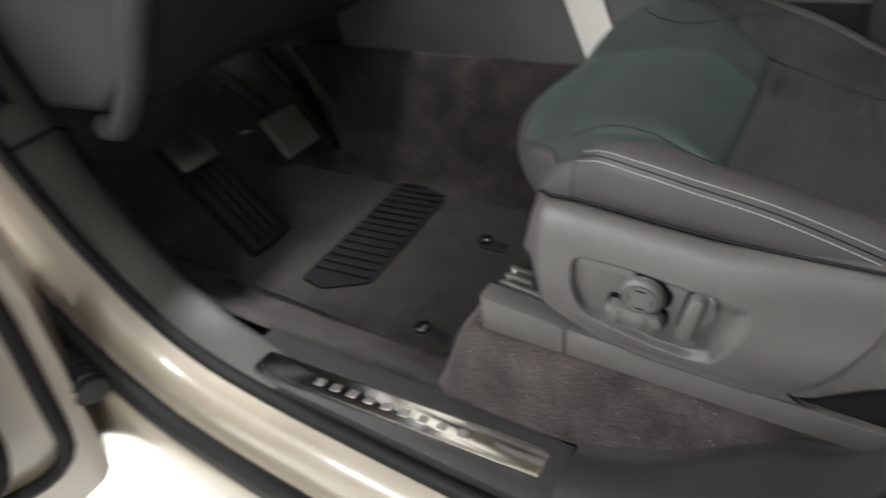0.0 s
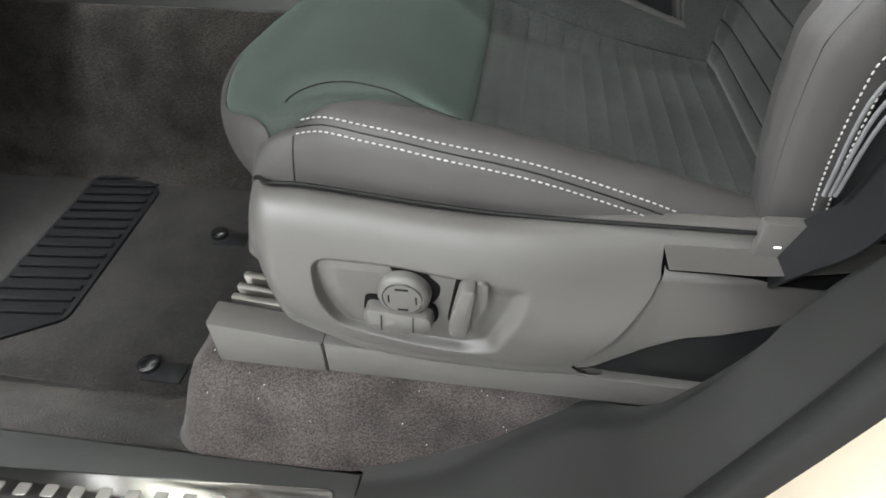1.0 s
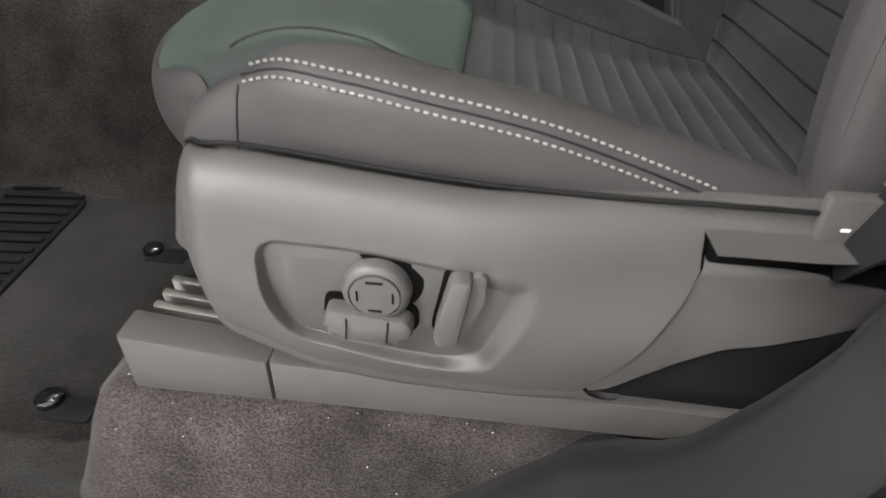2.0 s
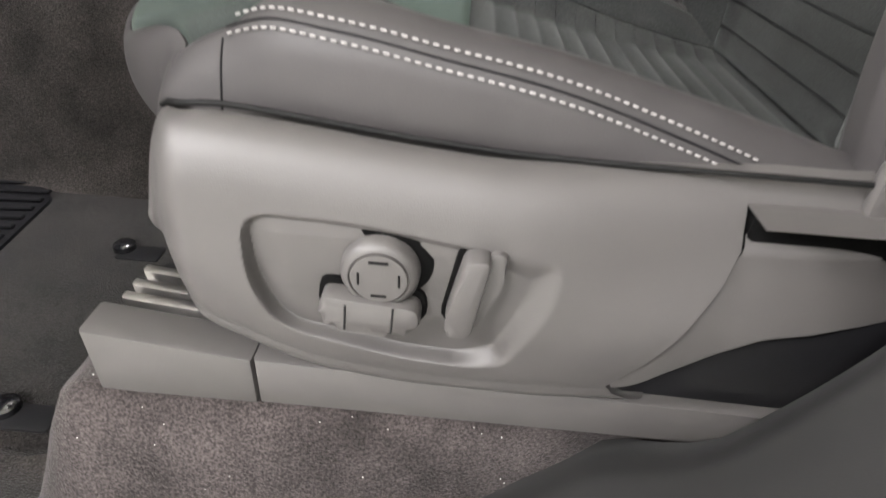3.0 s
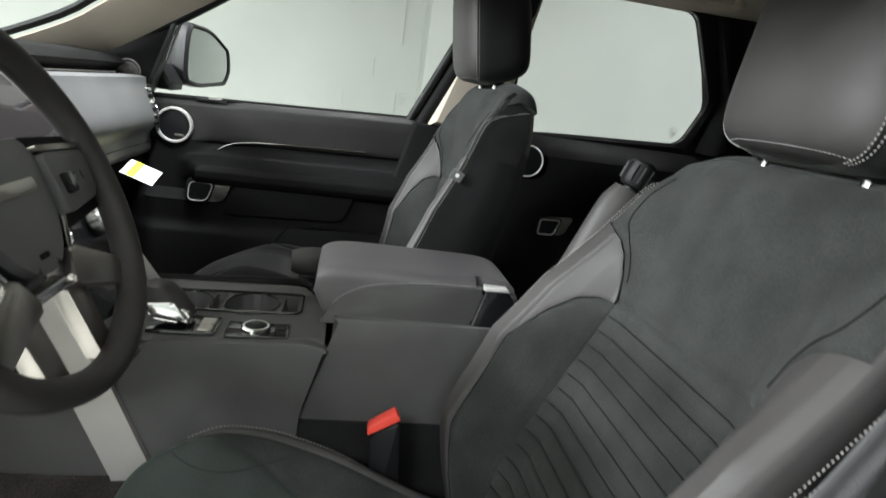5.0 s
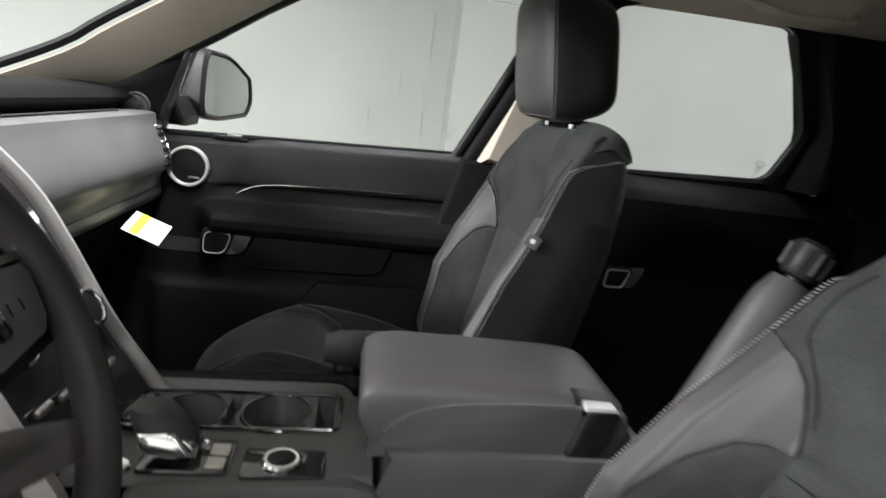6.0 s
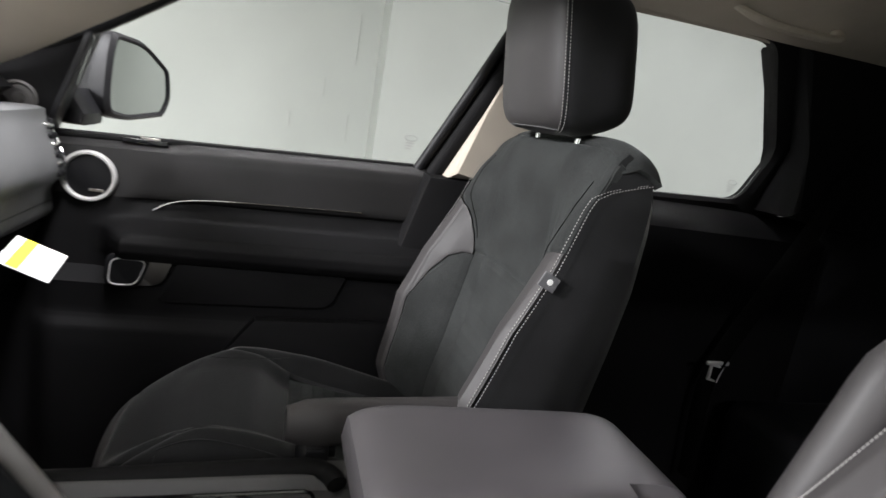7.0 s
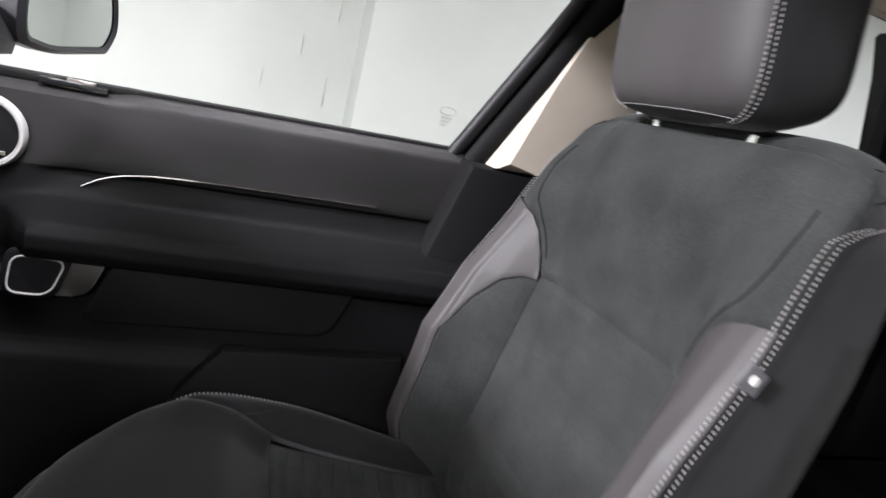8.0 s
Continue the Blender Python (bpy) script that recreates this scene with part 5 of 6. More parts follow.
prism(bm, rounded([(0.543, 1.096), (0.560, 1.160), (0.598, 1.160), (0.620, 1.13), (0.630, 1.096)], 0.004, 4), "y", -0.097, -0.055, 0.003)
latch = part("lid_latch", bm, GLOSS, console, "dark glossy lid latch")
bm = bmesh.new()
prism(bm, [(0.558, 1.1595), (0.559, 1.1660), (0.596, 1.1645), (0.600, 1.1595)], "y", -0.095, -0.076, 0.0015, 2)
part("latch_edge", bm, SILVER, latch, "bright latch edge")

for ob, (dx, dy, dz) in ((console, (0, 0, 0.016)), (gear, (0, -0.008, 0.016)), (key, (0.018, -0.038, 0.014))):
    ob.location += Vector((dx, dy, dz))

# ---- dash ----
dash = thing("dashboard", "black leather dashboard with slanted centre stack and silver blades", "dashboard", (-0.3, 0.02, 1.0))
bm = bmesh.new()
P = []
for y in np.linspace(0.100, 0.725, 40):
    k = 0.9 + 0.1 * smooth(0.30, 0.725, y)
    sec = curve([(-0.30, 1.398), (-0.25, 1.403), (-0.205, 1.402), (-0.165 - 0.035 * k, 1.392 - 0.008 * k), (-0.138 - 0.038 * k, 1.350 - 0.03 * k), (-0.136 - 0.038 * k, 1.325 - 0.04 * k), (-0.155 - 0.035 * k, 1.262), (-0.20, 1.205), (-0.33, 1.19)], 50)
    P.append([(x, y, z) for x, z in sec])
vs = grid(bm, np.array(P))
bm.faces.new(vs[0])
bm.faces.new(vs[-1])
pad_ob = part("dash_pad", bm, PADGREY, dash, "grey-black leather dashboard pad")
bm = bmesh.new()
P = np.array(P)
line = P[:, 30] + np.array((0.0012, 0, -0.0006))
tube(bm, line, 0.0009, 5)
part("pad_seam", bm, BLACK, pad_ob)
bm = bmesh.new()
prism(bm, [(-0.85, 1.28), (-0.85, 1.40), (-0.36, 1.452), (-0.27, 1.446), (-0.25, 1.43), (-0.29, 1.40), (-0.33, 1.385), (-0.33, 1.20), (-0.85, 1.10)], "y", -0.68, 0.735, 0.012, 3)
part("dash_top", bm, DARKTRIM, dash, "black upper dashboard")
bm = bmesh.new()
prism(bm, [(-0.325, 1.384), (-0.285, 1.394), (-0.235, 1.409), (-0.26, 1.38)], "y", 0.105, 0.62, 0.002)
part("dash_trim", bm, SATIN, dash, "satin metal trim strip")
vent = part("air_vent", block(bmesh.new(), (-0.235, 0.722, 1.285), (-0.19, 0.730, 1.385), 0.003), BLACK, dash)
for k in range(6):
    bm = bmesh.new()
    z = 1.285 + 0.0165 * k
    x = np.interp(z, [1.285, 1.33, 1.385], [-0.172, -0.178, -0.20])
    block(bm, (x - 0.012, 0.700, z), (x + 0.004, 0.728, z + 0.010), 0.002, 1)
    part("vent_slat", bm, CHROME if k % 2 else BLACK, vent)
bm = bmesh.new()
tube(bm, curve([(-0.170, 0.728, 1.275), (-0.172, 0.728, 1.31), (-0.190, 0.728, 1.36), (-0.215, 0.728, 1.392)], 16), 0.003, 6, up=(0, 1, 0))
part("vent_edge", bm, CHROME, vent, "thin chrome edge")
bm = bmesh.new()
prism(bm, [(-0.33, 1.19), (-0.20, 1.20), (-0.24, 1.10), (-0.34, 0.93), (-0.55, 0.90), (-0.9, 1.0), (-0.9, 1.2)], "y", 0.10, 0.73, 0.02, 3)
part("glove_box", bm, DARKTRIM, dash)
bm = bmesh.new()
prism(bm, [(-0.42, 1.42), (-0.34, 1.37), (-0.28, 1.27), (-0.285, 1.10), (-0.375, 0.98), (-0.47, 0.93), (-0.62, 0.92), (-0.9, 1.0), (-0.9, 1.3)], "y", -0.705, -0.12, 0.02, 3)
knee = part("knee_panel", bm, PILLAR, dash, "black lower dashboard below the wheel")
for k in range(4):
    bm = bmesh.new()
    tube(bm, [(-0.315 - 0.0225 * k, -0.26, 1.062 - 0.03 * k), (-0.315 - 0.0225 * k, -0.16, 1.062 - 0.03 * k)], 0.004, 6)
    part("vent_rib", bm, DARKTRIM, knee)
# centre stack between two blades
NEAR = lambda z: np.interp(z, [0.86, 1.06, 1.16, 1.28, 1.366, 1.43], [0.075, -0.008, -0.060, -0.128, -0.192, -0.245])
FAR_EDGE = curve([(1.03, 0.060), (1.098, 0.012), (1.173, -0.038), (1.27, -0.088), (1.332, -0.124), (1.38, -0.168), (1.43, -0.225)], 60)
FAR = lambda z: np.interp(z, FAR_EDGE[:, 0], FAR_EDGE[:, 1])
SX = lambda z, y: NEAR(z) + (FAR(z) - NEAR(z)) * (y + 0.116) / 0.208
for y, wide in ((-0.116, 0.055), (0.092, 0.026)):
    bm = bmesh.new()
    zs = np.linspace(0.84 if y < 0 else 1.03, 1.42, 30)
    P = np.array([[(SX(z, y) - (0.0 if side < 2 else wide), y + ((-0.007 if y < 0 else 0.0015) if side in (0, 3) else 0.007), z - (0 if side < 2 else wide * 0.45)) for side in range(4)] for z in zs])
    vs = grid(bm, P, close_v=True)
    bm.faces.new(vs[0])
    bm.faces.new(vs[-1])
    part("stack_blade", bm, BLADE, dash, "satin metal blade beside the centre stack", smooth=False)
bm = bmesh.new()
zs = np.linspace(1.0, 1.42, 24)
P = np.array([[(SX(z, y) - d, y, z - d * 0.5) for y, d in ((-0.108, 0.012), (0.086, 0.012), (0.086, 0.15), (-0.108, 0.15))] for z in zs])
vs = grid(bm, P, close_v=True)
bm.faces.new(vs[0])
bm.faces.new(vs[-1])
stack = part("stack_panel", bm, GLOSS, dash, "gloss black centre stack")
on = lambda y, z, h: Vector((SX(z, y) - 0.012 + h * 0.85, y, z + h * 0.5))
bm = bmesh.new()
P = np.array([[on(y, z, 0.003) for y in np.linspace(-0.095, 0.074, 6)] for z in np.linspace(1.245, 1.385, 10)])
grid(bm, P)
part("touch_screen", bm, SCREEN, stack, "dark glossy touch screen")
for y in (-0.065, 0.055):
    bm = bmesh.new()
    lathe(bm, [(0.026, 0.0), (0.0265, 0.012), (0.0255, 0.020), (0.022, 0.021), (0.021, 0.017)], on(y, 1.19, 0.0), (0.85, 0, 0.5), 40)
    dial = part("climate_dial", bm, CHROME, stack, "chrome ringed climate dial")
    bm = bmesh.new()
    lathe(bm, [(0.0215, 0.0), (0.0215, 0.018), (0.001, 0.0185)], on(y, 1.19, 0.0), (0.85, 0, 0.5), 32)
    part("dial_face", bm, SCREEN, dial)
for k in range(4):
    bm = bmesh.new()
    c = on(-0.07 + 0.038 * k, 1.125, 0.0)
    block(bm, (c[0] - 0.002, c[1] - 0.015, c[2] - 0.004), (c[0] + 0.006, c[1] + 0.015, c[2] + 0.006), 0.002, 1)
    part("climate_button", bm, SATIN, stack)

# paper tag hanging below the dash pad
tag = thing("warning_card", "white and yellow printed card hanging below the dashboard", "card", (-0.09, 0.37, 1.21))
A, ax, ay = Vector((-0.167, 0.443, 1.200)), Vector((-0.003, 0.080, 0.0145)), Vector((0.075, -0.022, -0.020))
sheet = lambda u, v, h=0.0: A + ax * u + ay * v + ax.cross(ay).normalized() * h
def card_piece(u0, u1, v0, v1, h, mat, name):
    bm = bmesh.new()
    lo = [bm.verts.new(sheet(u, v, h - 0.0006)) for u, v in ((u0, v0), (u1, v0), (u1, v1), (u0, v1))]
    hi = [bm.verts.new(sheet(u, v, h)) for u, v in ((u0, v0), (u1, v0), (u1, v1), (u0, v1))]
    bm.faces.new(lo)
    bm.faces.new(hi)
    for i in range(4):
        bm.faces.new((lo[i], lo[(i + 1) % 4], hi[(i + 1) % 4], hi[i]))
    part(name, bm, mat, tag, smooth=False)
card_piece(0, 1.1, 0, 1.0, 0.0, PAPER, "sheet")
for h in (-0.0012, 0.0012):
    card_piece(0.02, 1.08, 0.18, 0.42, h, YELLOW, "yellow_band")
    for k in range(5):
        card_piece(0.15, 0.95 - 0.1 * (k % 2), 0.50 + 0.085 * k, 0.53 + 0.085 * k, h, GREYPRINT, "print_line")

# ---- steering wheel ----
wheel = thing("steering_wheel", "black leather steering wheel with silver lower spokes", "steering wheel", (0.05, -0.40, 1.31))
WC, WT = Vector((0.045, -0.391, 1.318)), radians(25)
WU, WN = Vector((-math.sin(WT), 0, math.cos(WT))), Vector((math.cos(WT), 0, math.sin(WT)))
W = lambda a, b, h=0.0: WC + Vector((0, 1, 0)) * a + WU * b + WN * h
bm = bmesh.new()
P = []
for a in np.linspace(0, 2 * np.pi, 90, endpoint=False):
    r = 0.174 - 0.005 * smooth(-0.7, -0.95, math.sin(a))
    P.append([W((r + 0.0142 * math.cos(c)) * math.cos(a), (r + 0.0142 * math.cos(c)) * math.sin(a), 0.0165 * math.sin(c)) for c in np.linspace(0, 2 * np.pi, 14, endpoint=False)])
grid(bm, np.array(P), close_u=True, close_v=True)
part("rim", bm, LEATHER, wheel, "black leather rim")


def wheel_plate(outline, h0, h1, mat, name, parent, label="", bevel=0.003, radius=0.012):
    bm = bmesh.new()
    prism(bm, rounded(outline, radius, 5), "z", h0, h1, bevel)
    bmesh.ops.transform(bm, matrix=Matrix(((0, WU[0], WN[0], WC[0]), (1, WU[1], WN[1], WC[1]), (0, WU[2], WN[2], WC[2]), (0, 0, 0, 1))), verts=bm.verts[:])
    return part(name, bm, mat, parent, label)


hub = wheel_plate([(-0.068, 0.058), (0.068, 0.058), (0.057, -0.015), (0.038, -0.047), (0.018, -0.063), (-0.018, -0.063), (-0.038, -0.047), (-0.057, -0.015)], -0.035, 0.0, PADGREY, "airbag_cover", wheel, "grey-black airbag cover", 0.008, 0.02)
wheel_plate([(-0.042, 0.008), (0.042, 0.008), (0.042, 0.021), (-0.042, 0.021)], -0.001, 0.0012, SATIN, "hub_badge", hub, "plain silver badge", 0.0008, 0.003)
wheel_plate([(-0.008, -0.050), (0.008, -0.050), (0.008, -0.045), (-0.008, -0.045)], -0.0005, 0.0006, DARKTRIM, "hub_mark", hub, "", 0.0003, 0.001)
wheel_plate([(-0.070, 0.0), (0.070, 0.0), (0.040, -0.076), (-0.040, -0.076)], -0.040, -0.012, GLOSS, "hub_surround", wheel, "gloss black hub surround", 0.003, 0.01)
wheel_plate([(-0.078, -0.020), (-0.047, -0.084), (0.047, -0.084), (0.078, -0.020), (0.070, -0.022), (0.041, -0.075), (-0.041, -0.075), (-0.070, -0.022)], -0.040, -0.006, CHROME, "hub_bezel", wheel, "bright lower bezel of the hub", 0.002, 0.004)
for s in (-1, 1):
    side = lambda pts: [(s * a, b) for a, b in (pts if s > 0 else pts[::-1])]
    wheel_plate(side([(0.060, 0.060), (0.170, 0.052), (0.170, -0.030), (0.060, -0.040)]), -0.030, -0.010, BLACK, "spoke", wheel)
    pod = wheel_plate(side([(0.070, 0.040), (0.154, 0.034), (0.144, -0.016), (0.072, -0.024)]), -0.012, 0.004, PADGREY, "switch_pod", wheel, "grey switch panel", 0.003, 0.008)
    wheel_plate(side([(0.082, 0.016), (0.098, 0.015), (0.098, -0.006), (0.082, -0.006)]), 0.003, 0.010, GLOSS, "toggle", pod, "", 0.002, 0.003)
    for a in (0.112, 0.126):
        wheel_plate(side([(a, 0.014), (a + 0.0015, 0.014), (a + 0.0015, 0.004), (a, 0.004)]), 0.0035, 0.0046, GLOSS, "pod_mark", pod, "", 0.0002, 0.0004)
    wheel_plate(side([(0.072, 0.048), (0.158, 0.043), (0.158, 0.037), (0.072, 0.042)]), -0.012, 0.001, SATIN, "pod_trim", wheel, "", 0.001, 0.002)
    wheel_plate(side([(0.052, -0.050), (0.126, -0.086), (0.140, -0.112), (0.128, -0.126), (0.110, -0.112), (0.030, -0.086)]), -0.024, -0.002, SATIN, "silver_spoke", wheel, "satin silver spoke", 0.004, 0.008)
    wheel_plate(side([(0.030, -0.084), (0.064, -0.086), (0.060, -0.166), (0.030, -0.168)]), -0.030, -0.014, SATIN, "silver_spoke", wheel, "satin silver spoke", 0.004, 0.006)
bm = bmesh.new()
tube(bm, [W(0, 0, -0.01), W(0, 0.0, -0.20)], 0.05, 20, up=(0, 1, 0))
part("column", bm, BLACK, wheel)
for s in (-1, 1):
    bm = bmesh.new()
    tube(bm, [W(s * 0.04, 0.02, -0.055), W(s * 0.12, 0.03, -0.05), W(s * 0.165, 0.035, -0.045)], [0.008, 0.007, 0.010], 10, up=(0, 0, 1))
    part("stalk", bm, BLACK, wheel)

# ---- footwell ----
mat = thing("floor_mat", "dark carpet floor mat with a ribbed rubber heel pad", "floor mat", (-0.25, -0.38, 0.56))
bm = bmesh.new()
o = rounded([(-0.72, -0.60), (-0.005, -0.615), (0.04, -0.45), (0.04, -0.19), (-0.72, -0.20)], 0.05, 6)
prism(bm, o, "z", 0.552, 0.566, 0.004)
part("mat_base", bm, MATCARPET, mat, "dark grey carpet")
bm = bmesh.new()
PADO = [(-0.382, -0.183), (-0.322, -0.169), (-0.246, -0.230), (-0.224, -0.518), (-0.298, -0.566), (-0.354, -0.557)]
prism(bm, rounded(PADO, 0.012, 4), "z", 0.564, 0.5705, 0.002)
hpad = part("heel_pad", bm, HEELRUBBER, mat, "black ribbed rubber heel pad")
for k in range(15):
    t = (k + 0.8) / 15.6
    y = -0.535 + 0.345 * t
    x0 = np.interp(y, [-0.557, -0.183], [-0.352, -0.380])
    x1 = np.interp(y, [-0.566, -0.518, -0.230, -0.18], [-0.29, -0.226, -0.248, -0.31])
    bm = bmesh.new()
    prism(bm, [(x0 + 0.008, y - 0.006), (x1 - 0.006, y + 0.004), (x1 - 0.006, y + 0.012), (x0 + 0.008, y + 0.002)], "z", 0.570, 0.5755, 0.0015, 1)
    part("rib", bm, HEELRUBBER, hpad)
for x, y in ((-0.058, -0.582), (-0.078, -0.335)):
    bm = bmesh.new()
    prism(bm, rounded([(x - 0.022, y - 0.014), (x + 0.03, y - 0.014), (x + 0.03, y + 0.014), (x - 0.022, y + 0.014)], 0.004, 3), "z", 0.565, 0.5685, 0.001)
    clip = part("mat_clip", bm, BLACK, mat, "black plastic mat clip")
    bm = bmesh.new()
    lathe(bm, [(0.013, 0), (0.013, 0.008), (0.009, 0.011), (0.001, 0.011)], (x - 0.018, y + 0.006, 0.567), (0, 0, 1), 20)
    part("clip_knob", bm, GLOSS, clip)
rest = thing("footrest", "black ribbed footrest beside the pedals", "footrest", (-0.57, -0.51, 0.6))
FR = lambda u, v, h=0.0: Vector((-0.485 - 0.175 * u, -0.545 + 0.09 * v, 0.575 + 0.18 * u)) + Vector((0.717, 0, 0.697)) * h
def sloped(bm, u0, u1, v0, v1, h0, h1, f):
    lo = [bm.verts.new(f(u, v, h0)) for u, v in ((u0, v0), (u1, v0), (u1, v1), (u0, v1))]
    hi = [bm.verts.new(f(u, v, h1)) for u, v in ((u0, v0), (u1, v0), (u1, v1), (u0, v1))]
    fs = [bm.faces.new(lo), bm.faces.new(hi)] + [bm.faces.new((lo[i], lo[(i + 1) % 4], hi[(i + 1) % 4], hi[i])) for i in range(4)]
    bmesh.ops.bevel(bm, geom=list({e2 for f2 in fs for e2 in f2.edges}), offset=0.003, segments=2, profile=0.5, affect="EDGES", clamp_overlap=True)
    return bm
part("rest_plate", sloped(bmesh.new(), 0, 1.1, 0, 1, -0.02, 0.012, FR), BLACK, rest)
for k in range(4):
    part("rest_rib", sloped(bmesh.new(), 0.06, 0.75, 0.12 + 0.21 * k, 0.24 + 0.21 * k, 0.011, 0.018, FR), RUBBER, rest)
part("rest_cap", sloped(bmesh.new(), 0.80, 1.08, 0.05, 0.95, 0.010, 0.016, FR), SATIN, rest, "bright smooth upper end of the footrest")
for name, label, f, size in (("brake_pedal", "brake pedal with a ribbed pale rubber pad", lambda u, v, h=0.0: Vector((-0.548 - 0.055 * u, -0.350 + 0.100 * v, 0.675 + 0.075 * u)) + Vector((0.8, 0, 0.6)) * h, 6), ("accelerator_pedal", "slim black accelerator pedal in the footwell", lambda u, v, h=0.0: Vector((-0.56 - 0.10 * u, -0.20 + 0.05 * v, 0.62 + 0.15 * u)) + Vector((0.83, 0, 0.55)) * h, 0)):
    ped = thing(name, label, "pedal", tuple(f(0.5, 0.5)))
    part("pad", sloped(bmesh.new(), 0, 1, 0, 1, -0.006, 0.008, f), PEDAL if size else BLACK, ped)
    for k in range(size):
        part("rib", sloped(bmesh.new(), 0.08, 0.92, (k + 0.25) / size, (k + 0.75) / size, 0.007, 0.011, f), PEDAL, ped)
    bm = bmesh.new()
    tube(bm, curve([f(0.9, 0.5, -0.006), f(1.8, 0.5, -0.04), f(3.0, 0.5, -0.10)], 10), 0.012, 8, up=(0, 1, 0))
    part("arm", bm, BLACK, ped)
    if size:
        part("pedal_trim", tube(bmesh.new(), [(-0.578, -0.420, 0.760), (-0.578, -0.398, 0.755), (-0.578, -0.378, 0.746)], [0.002, 0.0045, 0.002], 8, up=(1, 0, 0)), CHROME, ped, "small chrome strip")

# ---- belt, buckle, folding armrests ----
belt = thing("driver_belt", "grey driver's seat belt with black tongue hanging by the pillar", "seat belt", (0.55, -0.68, 0.85))


def strap(points, width, normal, name, mat, parent, label="", thick=0.0012, fold=0.0):
    p = curve(points, 40)
    t = np.gradient(p, axis=0)
    t /= np.linalg.norm(t, axis=1, keepdims=True)
    n = np.array(normal, float)
    side = np.cross(t, n)
    side /= np.linalg.norm(side, axis=1, keepdims=True)
    nn = np.cross(side, t)
    bm = bmesh.new()
    across = np.linspace(-1, 1, 17)
    ring = [(a, -1) for a in across] + [(a, 1) for a in across[::-1]]
    P = np.stack([p + side * a * width / 2 + nn * (b * thick + fold * math.cos(a * 7.5)) for a, b in ring], 1)
    vs = grid(bm, P, close_v=True)
    bm.faces.new(vs[0])
    bm.faces.new(vs[-1])
    return part(name, bm, mat, parent, label)


strap([(0.584, -0.642, 1.066), (0.602, -0.650, 1.105), (0.618, -0.664, 1.150), (0.637, -0.668, 1.205), (0.678, -0.675, 1.308), (0.765, -0.69, 1.55)], np.interp(np.linspace(0, 1, 40), [0, 0.15, 0.45, 1], [0.056, 0.05, 0.038, 0.038])[:, None], (-0.15, -0.98, 0.1), "webbing", WEB, belt, "smooth grey webbing with folds", fold=0.0009)
strap([(0.530, -0.625, 0.850), (0.540, -0.640, 0.880), (0.553, -0.654, 0.914), (0.566, -0.656, 0.975), (0.574, -0.648, 1.036)], 0.040, (0.85, 0.1, -0.5), "lap_webbing", BLACK, belt)
for dx in (0.0, 0.006, 0.011):
    bm = bmesh.new()
    tube(bm, curve([(0.534 + dx * 0.6, -0.640, 0.920), (0.531 + dx, -0.645, 0.985 - dx), (0.542 + dx, -0.652, 1.022 - dx * 1.4)], 20), 0.0014, 6, up=(0, 1, 0))
    part("webbing_edge", bm, WEB, belt)
TC, TL_, TT = Vector((0.579, -0.646, 1.050)), Vector((0.77, 0, -0.638)), Vector((0.638, 0, 0.77))
TO = TL_.cross(TT)
TM = Matrix(((TL_[0], TT[0], TO[0], TC[0]), (TL_[1], TT[1], TO[1], TC[1]), (TL_[2], TT[2], TO[2], TC[2]), (0, 0, 0, 1)))


def on_tongue(bm):
    bmesh.ops.transform(bm, matrix=TM, verts=bm.verts[:])
    return bm


tg = part("tongue", on_tongue(block(bmesh.new(), (-0.032, -0.015, -0.008), (0.032, 0.015, 0.006), 0.004, 3)), BLACK, belt, "black belt tongue")
for v in (-0.014, 0.014):
    part("tongue_bar", on_tongue(tube(bmesh.new(), [(a, v, 0) for a in np.linspace(-0.034, 0.034, 8)], [0.003, 0.0052, 0.0055, 0.0055, 0.0055, 0.0055, 0.0052, 0.003], 12)), PLASTIC, tg, "worn grey bar")
part("tongue_plate", on_tongue(block(bmesh.new(), (-0.016, -0.062, -0.002), (0.018, -0.014, 0.002), 0.001, 1)), BLACK, tg)
for a in (-0.010, 0.006):
    part("plate_rivet", on_tongue(block(bmesh.new(), (a - 0.003, -0.050, -0.004), (a + 0.003, -0.034, 0.004), 0.001, 1)), CHROME, tg, "bright metal edge")
bm = bmesh.new()
prism(bm, rounded([(0.516, 0.840), (0.514, 0.887), (0.540, 0.886), (0.566, 0.888), (0.566, 0.838)], 0.004, 3), "y", -0.628, -0.618, 0.003)
part("anchor_cover", bm, PLASTIC, belt, "grey-black belt anchor cover")
for x in (0.526, 0.5345):
    bm = bmesh.new()
    block(bm, (x, -0.6292, 0.866), (x + 0.005, -0.628, 0.8678), 0.0003, 1)
    part("anchor_mark", bm, PAPER, belt)

buckle = thing("belt_buckle", "black belt buckle with a red release button", "belt buckle", (0.40, -0.16, 0.85))
bm = bmesh.new()
prism(bm, rounded([(0.397, 0.964), (0.440, 0.990), (0.455, 0.80), (0.412, 0.80)], 0.008, 4), "y", -0.183, -0.157, 0.005)
part("buckle_body", bm, BLACK, buckle)
bm = bmesh.new()
prism(bm, rounded([(0.393, 0.964), (0.394, 0.978), (0.432, 1.004), (0.441, 0.992)], 0.003, 3), "y", -0.181, -0.159, 0.003)
part("release_button", bm, RED, buckle, "red release button")


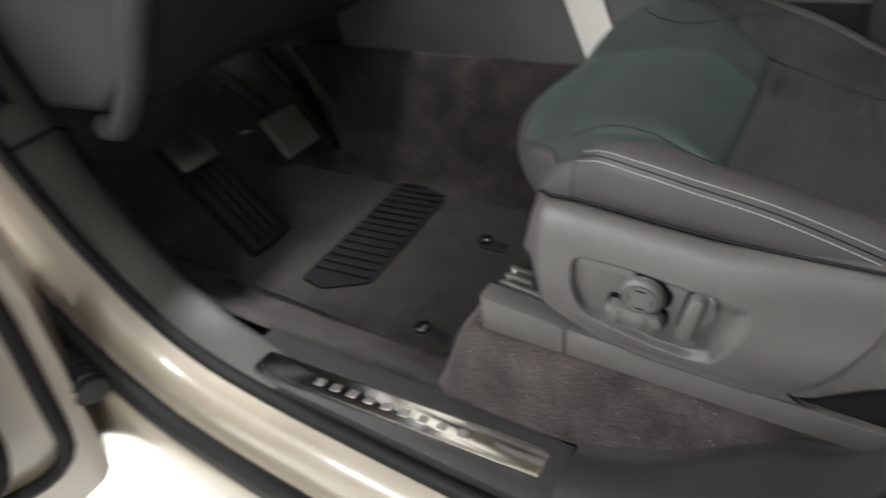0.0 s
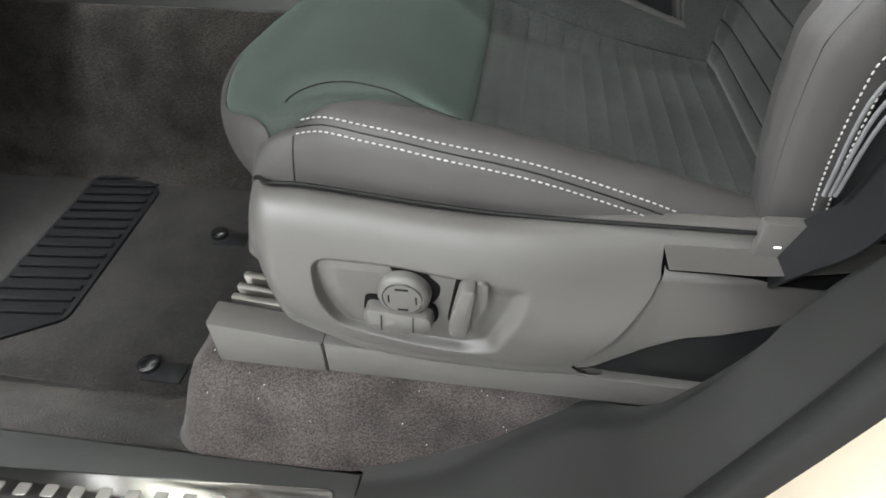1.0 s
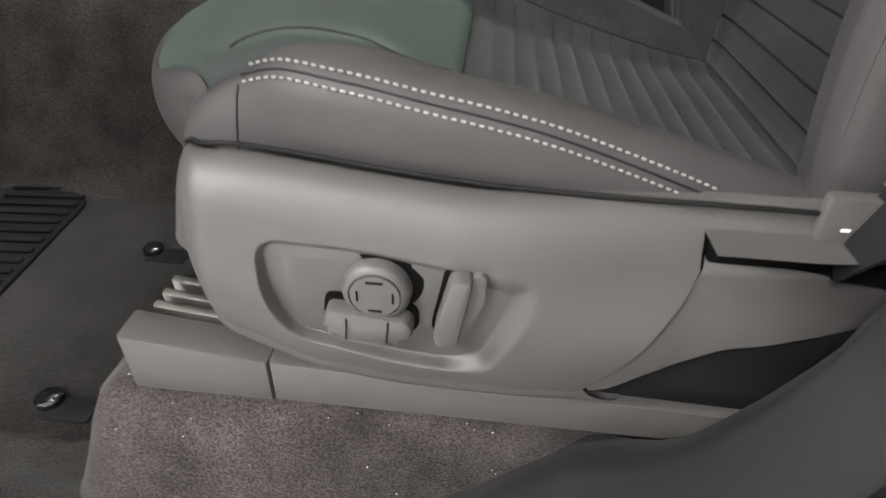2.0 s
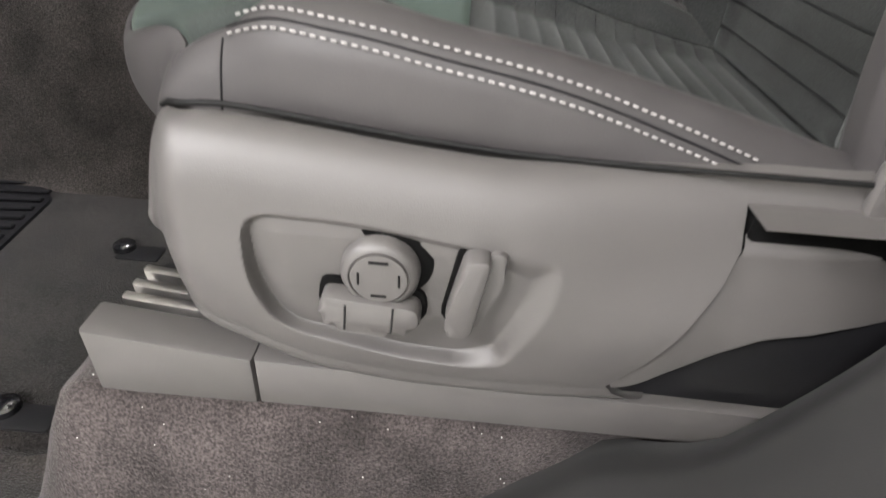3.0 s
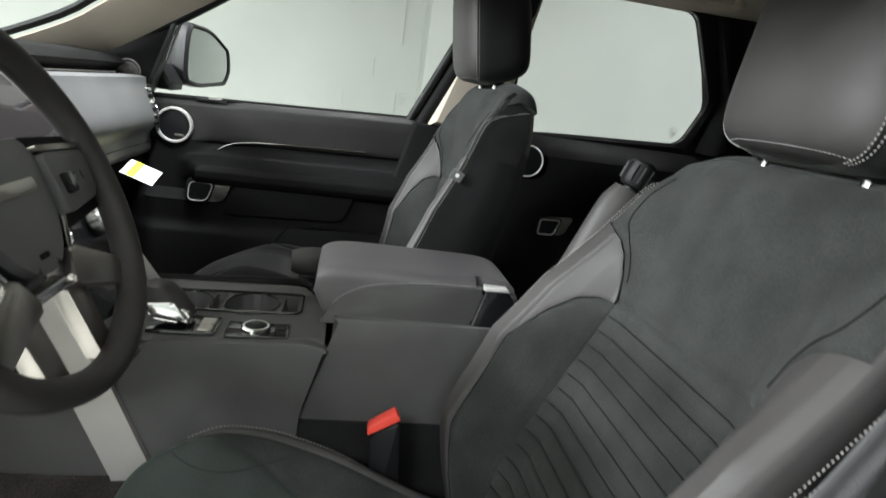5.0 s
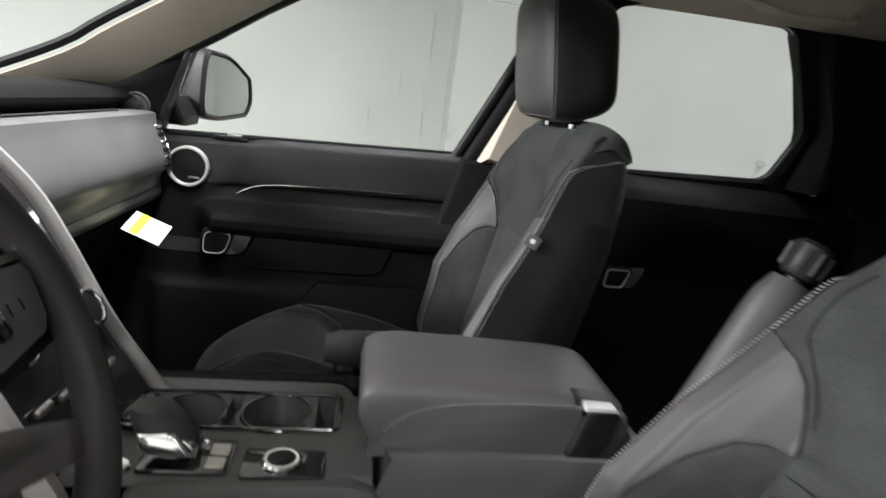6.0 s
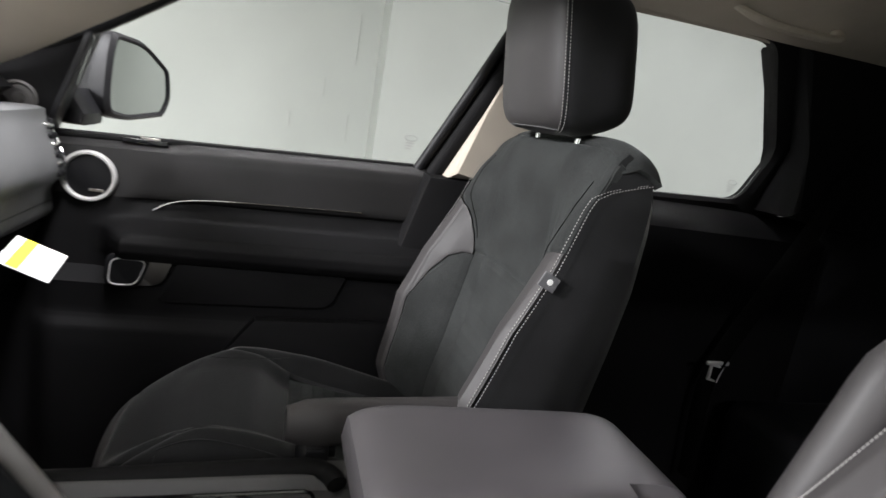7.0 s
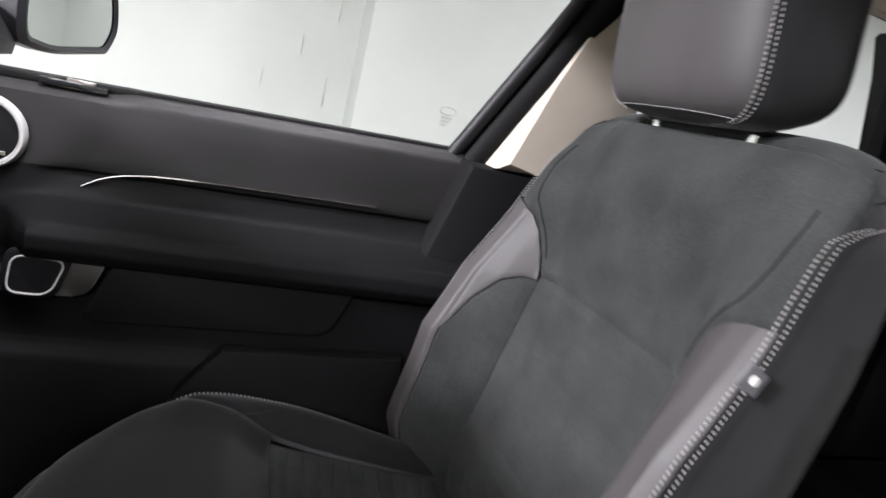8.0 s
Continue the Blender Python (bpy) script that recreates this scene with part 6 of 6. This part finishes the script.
def arm(name, label, root, tip, width, knob_axis_len, under=0.0):
    """A folding armrest: a padded bar with a ribbed twist knob at its end."""
    ob = thing(name, label, "armrest", tuple(root))
    r, t = np.array(root, float), np.array(tip, float)
    d = (t - r) / np.linalg.norm(t - r)
    bm = bmesh.new()
    pts = [r + (t - r) * k for k in np.linspace(0, 1, 16)]
    rad = [width * 0.6] + [width] * 13 + [width * 0.95, width * 0.7]
    tube(bm, pts, rad, 16, flat=0.75, up=(0, 1, 0))
    part("pad", bm, LEATHER, ob, "grey-black leather pad")
    bm = bmesh.new()
    t = t - d * under * 1.6 + np.array((0, 0, -under))
    lathe(bm, [(0.010, -0.004), (0.010, 0.004), (0.018, 0.006), (0.021, 0.012), (0.0215, 0.030), (0.020, knob_axis_len), (0.014, knob_axis_len + 0.005), (0.001, knob_axis_len + 0.005)], t, d, 28)
    kn = part("twist_knob", bm, BLACK, ob, "black ribbed twist knob")
    z = Vector(d)
    x = z.orthogonal().normalized()
    y = z.cross(x)
    for k in range(10):
        a = 2 * np.pi * k / 10
        n = x * math.cos(a) + y * math.sin(a)
        bm = bmesh.new()
        tube(bm, [Vector(t) + n * 0.021 + z * 0.012, Vector(t) + n * 0.0215 + z * (knob_axis_len - 0.004)], 0.0028, 6, up=n)
        part("knob_rib", bm, BLACK, kn)
    return ob


arm("folded_armrest", "grey-black leather armrest folded up beside the driver's backrest", (0.615, -0.128, 1.04), (0.742, -0.132, 1.366), 0.034, 0.042)
arm("lowered_armrest", "grey-black leather armrest lowered beside the passenger's cushion", (0.56, 0.180, 1.120), (0.240, 0.160, 1.118), 0.030, 0.036, 0.036)

bm = bmesh.new()
tube(bm, [(0.571, -0.502, 0.8365), (0.573, -0.499, 0.838), (0.576, -0.498, 0.8365)], 0.0016, 6)
solid("lint_speck", bm, WHITE, "tiny white lint speck on the suede cushion", "lint")
bm = bmesh.new()
rnd = random.Random(4)
for k in range(26):
    x, t = rnd.uniform(0.05, 0.38), rnd.uniform(0.2, 0.9)
    top = 0.691 - 0.012 * (x - 0.08)
    y = -0.600 + (np.interp(x, [0, 0.2, 0.25, 0.305, 0.36, 0.41], [-0.699, -0.692, -0.686, -0.672, -0.656, -0.642]) + 0.600) * t
    z = top + (0.598 - top) * smooth(0.40, 1.0, t) + 0.002
    r = rnd.uniform(0.00015, 0.0003)
    block(bm, (x - r, y - r, z - r), (x + r * 1.5, y + r, z + r), 0)
solid("grit", bm, PAPER, "pale specks of grit on the carpet step", "grit", "stuff")

# fabric tag on the passenger's backrest
bm = bmesh.new()
tp = Vector(P_turn(back_point(-1.0, 0.425) + np.array((0.0, -0.004, 0))))
block(bm, (-0.012, -0.0015, -0.010), (0.013, 0.0015, 0.010), 0.001, 1)
bmesh.ops.transform(bm, matrix=Matrix.Translation(tp) @ pose(0, 0, 0, 0, 25, 0), verts=bm.verts[:])
ft = part("fabric_tag", bm, WEB, passenger_seat, "small silver fabric tag")
bm = bmesh.new()
lathe(bm, [(0.004, 0), (0.004, 0.0008), (0.001, 0.0008)], tp + Vector((0.001, -0.0015, 0.0)), (0, -1, 0), 16)
part("tag_mark", bm, WHITE, ft)

# ---- open driver's door, seen by its lower hinge end ----
ddoor = thing("driver_door", "open champagne painted driver's door with dark inner trim", "car door", (-0.6, -1.2, 0.5))
DH, DD = Vector((-0.44, -0.95, 0)), Vector((-0.42, -0.91, 0)).normalized()
DNRM = Vector((DD[1], -DD[0], 0)) * -1
dpt = lambda s, n, z: DH + DD * s + DNRM * n + Vector((0, 0, z))
def door_piece(outline, n0, n1, mat, name, label="", bevel=0.008):
    bm = bmesh.new()
    prism(bm, rounded(outline, 0.05, 5), "y", n0, n1, bevel)
    for v in bm.verts:
        v.co = dpt(v.co[0], v.co[1], v.co[2])
    return part(name, bm, mat, ddoor, label)
door_piece([(0.0, 0.42), (1.02, 0.40), (1.08, 0.9), (1.06, 1.36), (-0.02, 1.32), (-0.04, 0.8)], -0.10, 0.0, PAINT, "door_shell", "champagne painted door")
door_piece([(0.09, 0.53), (0.96, 0.52), (1.0, 0.9), (1.0, 1.33), (0.06, 1.30), (0.05, 0.8)], 0.0, 0.045, DARKTRIM, "door_trim", "black inner trim")
door_piece([(0.14, 0.58), (0.85, 0.57), (0.85, 0.75), (0.14, 0.74)], 0.04, 0.085, PLASTIC, "door_pocket", "grey-black door pocket")
bm = bmesh.new()
tube(bm, [dpt(a, 0.004, b) for a, b in rounded([(0.03, 0.49), (1.0, 0.475), (1.05, 0.9), (1.02, 1.34), (0.02, 1.30), (-0.01, 0.8)], 0.07, 6)], 0.012, 8, up=tuple(DNRM), closed=True)
part("door_seal", bm, RUBBER, ddoor, "black rubber seal")
bm = bmesh.new()
tube(bm, [(-0.60 + 0.18 * t, -0.885 - 0.03 * t, 0.60 + 0.02 * math.sin(3 * t)) for t in np.linspace(0, 1, 60)], [0.020 + 0.005 * math.sin(k * 1.3) for k in range(60)], 14, up=(0, 0, 1))
part("wiring_boot", bm, BLACK, ddoor, "black ribbed rubber wiring boot")
for z in (0.70, 1.08):
    bm = bmesh.new()
    block(bm, (-0.60, -0.935, z), (-0.555, -0.865, z + 0.05), 0.006)
    hinge = part("hinge", bm, PAINT, ddoor)
    bm = bmesh.new()
    tube(bm, [(-0.545, -0.905, z - 0.008), (-0.545, -0.905, z + 0.058)], 0.011, 14, up=(0, 1, 0))
    part("hinge_pin", bm, STEEL, hinge)
    for dz in (0.012, 0.038):
        bm = bmesh.new()
        lathe(bm, [(0.008, 0), (0.008, 0.005), (0.004, 0.006), (0.001, 0.006)], (-0.555, -0.885, z + dz), (1, 0, 0), 6)
        part("hinge_bolt", bm, PAINT, hinge)
